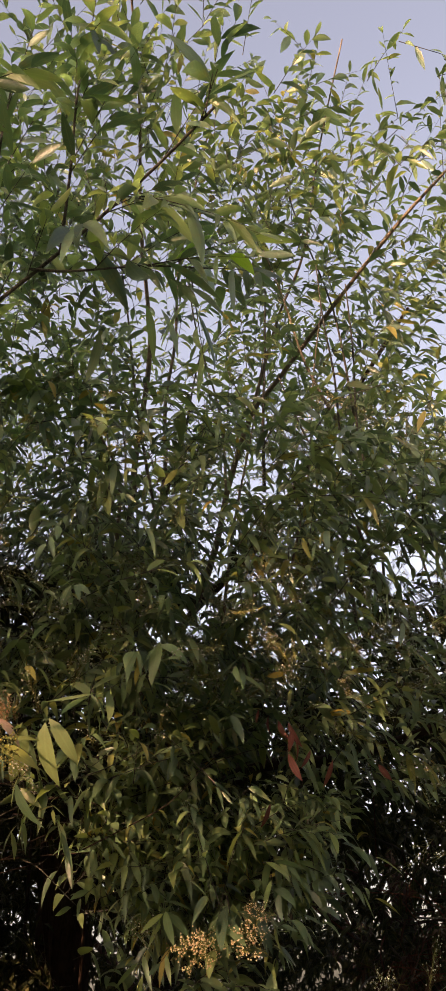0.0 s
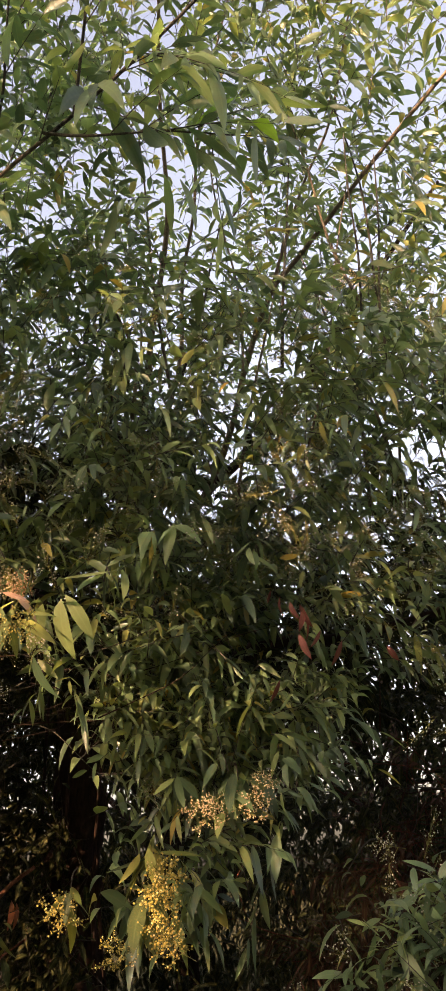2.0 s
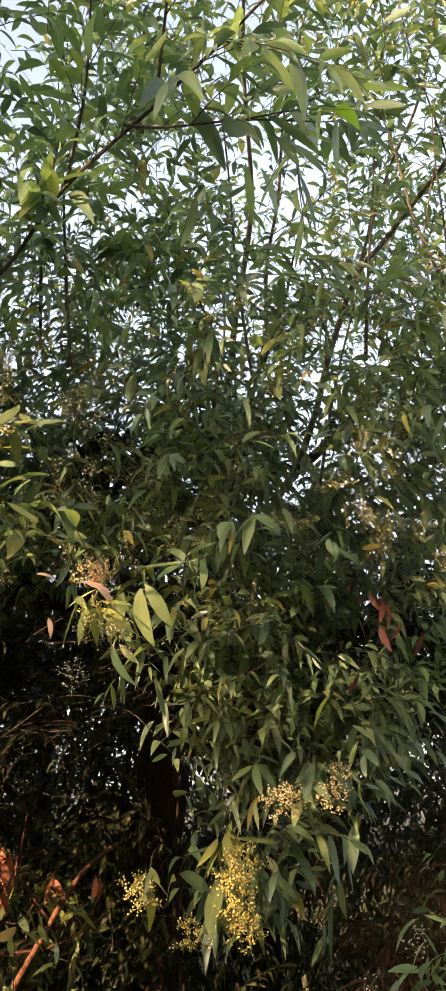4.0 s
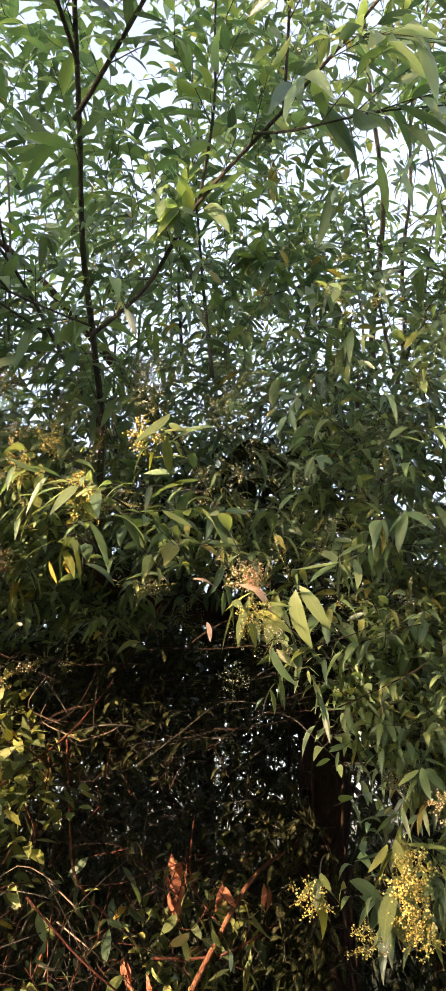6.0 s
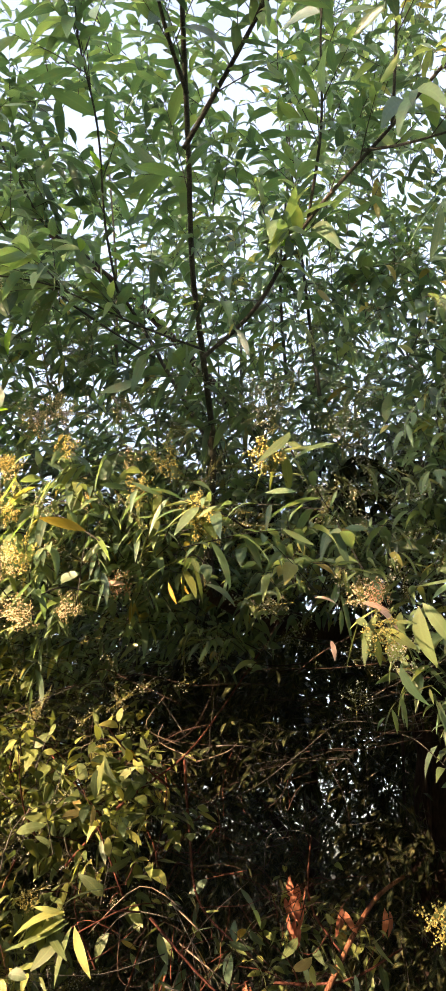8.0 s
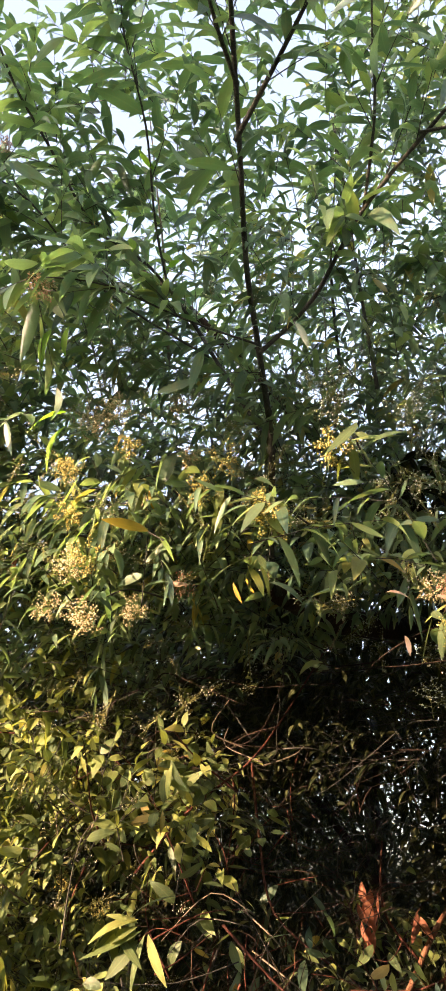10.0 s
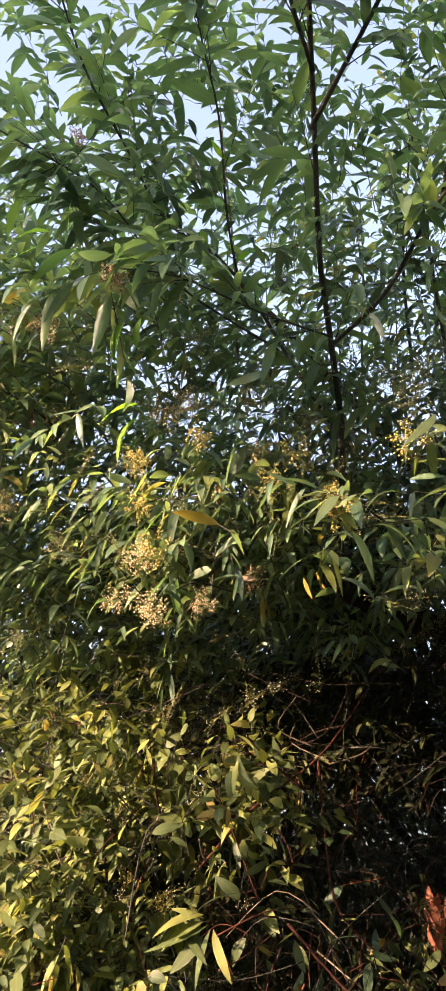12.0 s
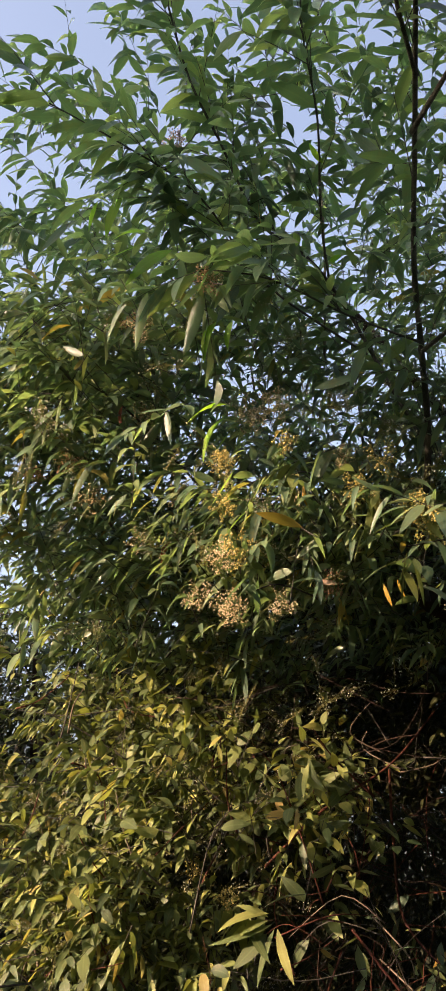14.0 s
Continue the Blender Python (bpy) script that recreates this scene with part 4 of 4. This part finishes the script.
for a, b in (((-2.37, 2.88, 1.85), (-2.54, 2.76, 1.76)), ((-2.25, 2.92, 1.92), (-2.33, 2.87, 1.85)), ((-1.85, 2.86, 1.57), (-2.01, 2.77, 1.57)), ((-1.85, 2.86, 1.55), (-2.0, 2.78, 1.50)), ((-1.84, 2.87, 1.54), (-2.01, 2.77, 1.44)), ((-1.83, 2.87, 1.53), (-1.89, 2.83, 1.36)), ((-1.85, 2.86, 1.56), (-1.95, 2.81, 1.60)), ((-1.82, 2.87, 1.53), (-1.76, 2.84, 1.37)), ((-2.30, 2.90, 1.83), (-2.42, 2.80, 1.88)), ((-2.3, 2.9, 1.84), (-2.27, 2.82, 1.74))):
    a, b = Vector(a) + Vector((0.10, -0.13, 0)), Vector(b) + Vector((0.10, -0.13, 0))
    leaf_from_to(left_shrub, a, b, LIGHT_SET, "sunlit yellow-green leaf", 0.85)
for x, y, z, ln in ((0.13, 2.78, 2.46, 0.056), (0.16, 2.79, 2.44, 0.08), (0.19, 2.79, 2.42, 0.08), (0.22, 2.79, 2.41, 0.104), (0.23, 2.79, 2.37, 0.104), (0.28, 2.8, 2.32, 0.08), (0.21, 2.82, 2.32, 0.12), (0.35, 2.83, 2.29, 0.112), (0.49, 2.82, 2.26, 0.08), (0.13, 2.76, 2.16, 0.088), (0.23, 2.79, 2.39, 0.088)):
    way = Vector((frng.uniform(-0.6, 0.6), frng.uniform(-0.4, 0.2), -1.0))
    single_leaf(tree, (x, y, z), way, (frng.uniform(-1.6, 1.6), -0.6, 0.5), ln * 0.88, frng.uniform(0.75, 1.15), RED_SET[2:], "leaf", "withered red-brown hanging leaf")
for a, b, ms in (((-0.72, 2.13, 2.33), (-0.65, 2.15, 2.34), PALE_SET), ((-0.60, 2.15, 2.31), (-0.52, 2.17, 2.29), PALE_SET), ((-0.57, 2.15, 2.30), (-0.49, 2.19, 2.25), PALE_SET), ((-0.69, 2.16, 2.22), (-0.67, 2.17, 2.17), PALE_SET), ((-1.41, 2.22, 2.48), (-1.34, 2.25, 2.49), PALE_SET), ((-2.03, 1.94, 3.07), (-2.08, 1.95, 2.99), RED_SET), ((-2.03, 1.99, 3.03), (-2.01, 2.02, 2.98), RED_SET), ((-2.03, 2.31, 2.72), (-2.10, 2.29, 2.64), DRY_SET)):
    leaf_from_to(tree, a, b, ms, "pale faded leaf" if ms is PALE_SET else "dried reddish leaf", 1.3)

# whorls of broad hanging leaves below the flower heads
def whorl(parent, at, n, length, seed, meshes=LEAF_SET):
    rng = np.random.default_rng(seed)
    x, y, z = at
    side = rng.uniform(-0.06, 0.06)
    wood("twig", [(x, y, z - 0.01), (x + 0.4 * side, y + 0.11, z + 0.05), (x + side, y + 0.30, z + 0.07)], 0.0018, 0.0034, twig_bark, parent, sides=5, per=4)
    for k in range(n):
        a = 2 * math.pi * (k + rng.uniform(-0.3, 0.3)) / n
        way = Vector((math.cos(a), 0.7 * math.sin(a) - 0.15, rng.uniform(-1.7, -0.1)))
        nor = Vector((0.5 * math.cos(a), -0.55 + 0.3 * math.sin(a), 0.75)) + Vector(rng.normal(0, 0.2, 3))
        off = rng.normal(0, 0.018, 3)
        single_leaf(parent, (at[0] + off[0], at[1] + off[1], at[2] + off[2]), way, nor, length * rng.uniform(0.5, 1.1), rng.uniform(0.9, 1.2), meshes)


for k, (at, n, ll) in enumerate((((-0.71, 1.85, 2.64), 8, 0.145), ((-1.00, 2.03, 2.57), 8, 0.14), ((-1.08, 2.08, 2.47), 6, 0.14), ((-1.20, 2.12, 2.70), 7, 0.13), ((-1.44, 2.10, 2.80), 7, 0.14), ((-1.68, 2.10, 2.80), 6, 0.13), ((-0.58, 2.17, 2.27), 9, 0.16), ((-0.30, 2.96, 1.70), 10, 0.19), ((-0.34, 2.95, 1.58), 7, 0.19), ((-0.56, 2.96, 1.60), 6, 0.15), ((-0.02, 2.95, 1.90), 9, 0.16), ((-0.22, 2.98, 1.92), 7, 0.15), ((0.12, 3.0, 1.96), 6, 0.15), ((-0.36, 2.45, 2.45), 6, 0.14), ((-0.18, 2.55, 2.62), 6, 0.14), ((0.08, 2.62, 2.55), 6, 0.14), ((-1.60, 1.98, 2.58), 7, 0.13), ((-1.50, 2.02, 2.40), 6, 0.13))):
    # whorls meant as sunlit take the yellower leaf, those meant as shaded the green
    whorl(tree, at, n, ll, 400 + k, LIGHT_SET if k < 10 else LEAF_SET)

# fans of long sunlit leaves at the shrub's front
lrng = np.random.default_rng(99)
for cx, cy, cz, n, ll in ((-1.82, 2.73, 1.56, 12, 0.16), (-2.26, 2.74, 1.85, 12, 0.12), (-1.66, 2.76, 2.02, 9, 0.14), (-2.42, 2.62, 1.42, 9, 0.13)):
    for k in range(n):
        a = lrng.uniform(-2.6, 0.6)
        way = Vector((math.cos(a) * 0.9 - 0.25, lrng.uniform(-0.6, 0.1), math.sin(a) * 0.8))
        off = lrng.normal(0, 0.03, 3)
        single_leaf(left_shrub, (cx + off[0], cy + off[1], cz + off[2]), way, (lrng.normal(0, 0.7), -0.4, 0.8), ll * lrng.uniform(0.6, 1.1), lrng.uniform(0.8, 1.15), LIGHT_SET, label="sunlit yellow-green leaf")

trng = np.random.default_rng(96)
for k in range(120):
    x, z0 = trng.uniform(-3.0, -1.4), trng.uniform(0.9, 2.25)
    y = 3.0 + 0.45 * (x + 2.2) + trng.uniform(-0.35, 0.15)
    d = trng.normal(0, 0.22, 3) + np.array([0, -0.05, 0.05])
    pts = [(x, y, z0), (x + 0.5 * d[0] + trng.normal(0, 0.05), y + 0.5 * d[1], z0 + 0.5 * d[2] + trng.normal(0, 0.06)), (x + d[0], y + d[1], z0 + d[2])]
    wood("twig", pts, trng.uniform(0.002, 0.005), 0.0012, (dry_bark, twig_bark, pale_bark)[k % 3], left_shrub, sides=4, per=4)
trng = np.random.default_rng(95)
for k in range(130):
    x, y, z0 = trng.uniform(0.5, 1.7), trng.uniform(3.7, 4.5), trng.uniform(0.7, 2.2)
    d = trng.normal(0, 0.3, 3)
    pts = [(x, y, z0), (x + 0.5 * d[0] + trng.normal(0, 0.06), y + 0.5 * d[1], z0 + 0.5 * d[2] + 0.08), (x + d[0], y + d[1], z0 + d[2])]
    wood("twig", pts, trng.uniform(0.002, 0.006), 0.0012, dry_bark if k % 3 else twig_bark, thicket, sides=4, per=4)

# ---------------- a bank of dead brown brush behind the low shrub ----------------
brush = thing("dead_brush", (0.85, 4.05, 0.0), "bank of tangled dead brown brush with withered narrow leaves", "brush")
brng = np.random.default_rng(71)


def brush_place(n):
    """Places in a bank that rises to one side."""
    x = brng.uniform(0.15, 1.75, n)
    top = 1.30 + 0.80 * (x - 0.15)
    return np.stack([x, brng.uniform(3.75, 4.3, n), brng.uniform(0.3, 1.0, n) * np.minimum(top, 2.4)], 1)


for k, start in enumerate(brush_place(150)):
    way, pts = unit(brng.normal(0, 1, 3) + np.array([-0.5, 0, 0.5])), [tuple(start)]
    for _ in range(int(brng.integers(3, 6))):
        way = unit(way + brng.normal(0, 0.35, 3))
        pts.append(tuple(np.array(pts[-1]) + way * brng.uniform(0.08, 0.18)))
    wood("twig", pts, brng.uniform(0.0015, 0.0050), 0.0009, (dry_bark, bark, twig_bark, dry_bark)[k % 4], brush, sides=4, per=3)
starts = brush_place(520)
ways = unit(brng.normal(0, 1, starts.shape) + np.array([-0.3, -0.2, 0.3]))
lengths = brng.uniform(0.15, 0.4, len(starts))
leaf_mass("withered_foliage", brush, shifted(shoot_leaves(brng, starts, ways, lengths, 7, 0.11, hang=1.0, ratio=0.16), np.array(brush.location)), dead_leaf_mat, stations=MIDDLE_STATIONS)
part("twig_growth", mesh_from("twig_growth", *shoot_stems(starts - np.array(brush.location), ways, lengths, np.full(len(starts), 0.0022)), dry_bark), brush, kind="stuff")

# ---------------- dry shrub with dead branch and tangled twigs ----------------
dry = thing("dry_shrub", (-1.25, 3.55, 0.0), "dry shrub of bare reddish twigs with withered hanging leaves", "shrub")
DEAD = [(-1.30, 3.55, -0.05), (-1.30, 3.60, 0.6), (-1.27, 3.64, 1.02), (-1.13, 3.81, 1.37), (-1.00, 3.91, 1.60), (-0.88, 4.0, 1.70)]
wood("dead_branch", DEAD, 0.018, 0.008, dead_bark, dry, "bare pale orange-brown dead branch", sides=7)
for pts, r in (([(-1.38, 3.75, 1.31), (-1.11, 3.82, 1.32), (-0.87, 3.80, 1.44)], 0.007), ([(-1.13, 3.86, 1.42), (-1.25, 3.85, 1.6), (-1.22, 3.8, 1.85)], 0.006),
               ([(-1.95, 3.05, 1.72), (-1.71, 3.0, 1.92), (-1.50, 3.06, 2.08), (-1.40, 3.18, 2.26), (-1.25, 3.35, 2.58)], 0.0052), ([(-1.49, 3.07, 2.08), (-1.48, 3.10, 1.84), (-1.44, 3.12, 1.59), (-1.27, 3.18, 1.43)], 0.006),
               ([(-1.60, 3.05, 1.55), (-1.40, 3.1, 1.35), (-1.15, 3.2, 1.15)], 0.006)):
    wood("twig", pts, r, r * 0.6, dry_bark, dry, sides=5)
trng = np.random.default_rng(91)
for k in range(200):
    x, y, z = trng.uniform(-2.05, -1.0), trng.uniform(2.95, 3.75), trng.uniform(0.85, 1.95)
    y += 0.25 * (x + 1.5)
    way, pts = unit(trng.normal(0, 1, 3) + np.array([0, 0, 0.5 - 1.0 * (k % 3 == 0)])), [(x, y, z)]
    for _ in range(int(trng.integers(3, 6))):
        way = unit(way + trng.normal(0, 0.5, 3))
        pts.append(tuple(np.array(pts[-1]) + way * trng.uniform(0.06, 0.14)))
    wood("twig", pts, trng.uniform(0.0010, 0.0026), 0.0007, (dry_bark, bark, twig_bark, bark, dry_bark)[k % 5], dry, sides=4, per=3)
for x, y, z, ln in ((-1.30, 3.74, 1.70, 0.14), (-1.29, 3.72, 1.64, 0.15), (-1.25, 3.73, 1.60, 0.13), (-1.32, 3.73, 1.62, 0.12), (-1.26, 3.72, 1.52, 0.12), (-1.27, 3.75, 1.67, 0.16), (-1.24, 3.76, 1.66, 0.13), (-1.31, 3.74, 1.56, 0.15), (-1.28, 3.74, 1.54, 0.13), (-1.10, 3.80, 1.58, 0.13), (-1.09, 3.80, 1.57, 0.11), (-0.95, 3.9, 1.58, 0.13), (-0.93, 3.9, 1.57, 0.12), (-1.44, 3.58, 1.33, 0.15), (-1.42, 3.58, 1.31, 0.13), (-1.35, 3.60, 1.27, 0.16), (-0.30, 3.10, 1.26, 0.12), (-0.27, 3.10, 1.25, 0.11)):
    single_leaf(dry, (x, y, z), (frng.uniform(-0.45, 0.45), frng.uniform(-0.4, 0.2), -1), (frng.uniform(-1, 1), -0.6, 0.3), ln * 0.9, frng.uniform(0.7, 1.3), DRY_SET[3:], "leaf", "withered orange-brown hanging leaf")

crown(dry, np.random.default_rng(97), (-1.28, 4.02, 1.40), (0.30, 0.20, 0.30), 42, 97, (-1.25, 4.6), light_leaf_mat, 0.10, 7, deep=False, holes=-0.3, ratio=0.33)
# green leaves that still grow among the dry twigs
grng = np.random.default_rng(98)
for k in range(130):
    x, z = grng.uniform(-1.85, -0.95), grng.uniform(1.02, 1.68)
    z -= 0.35 * max(0.0, x + 1.45)
    y = grng.uniform(3.05, 3.75)
    way = (grng.normal(0, 0.7), grng.normal(-0.2, 0.5), grng.normal(-0.6, 0.5))
    hue = k % 11
    single_leaf(dry, (x, y, z), way, grng.normal(0, 0.6, 3) + np.array([0, -0.3, 0.7]), grng.uniform(0.06, 0.14), grng.uniform(1.0, 1.5), YELLOW_SET if hue == 0 else LEAF_SET if hue < 5 else LIGHT_SET, label="yellowed leaf" if hue == 0 else "")
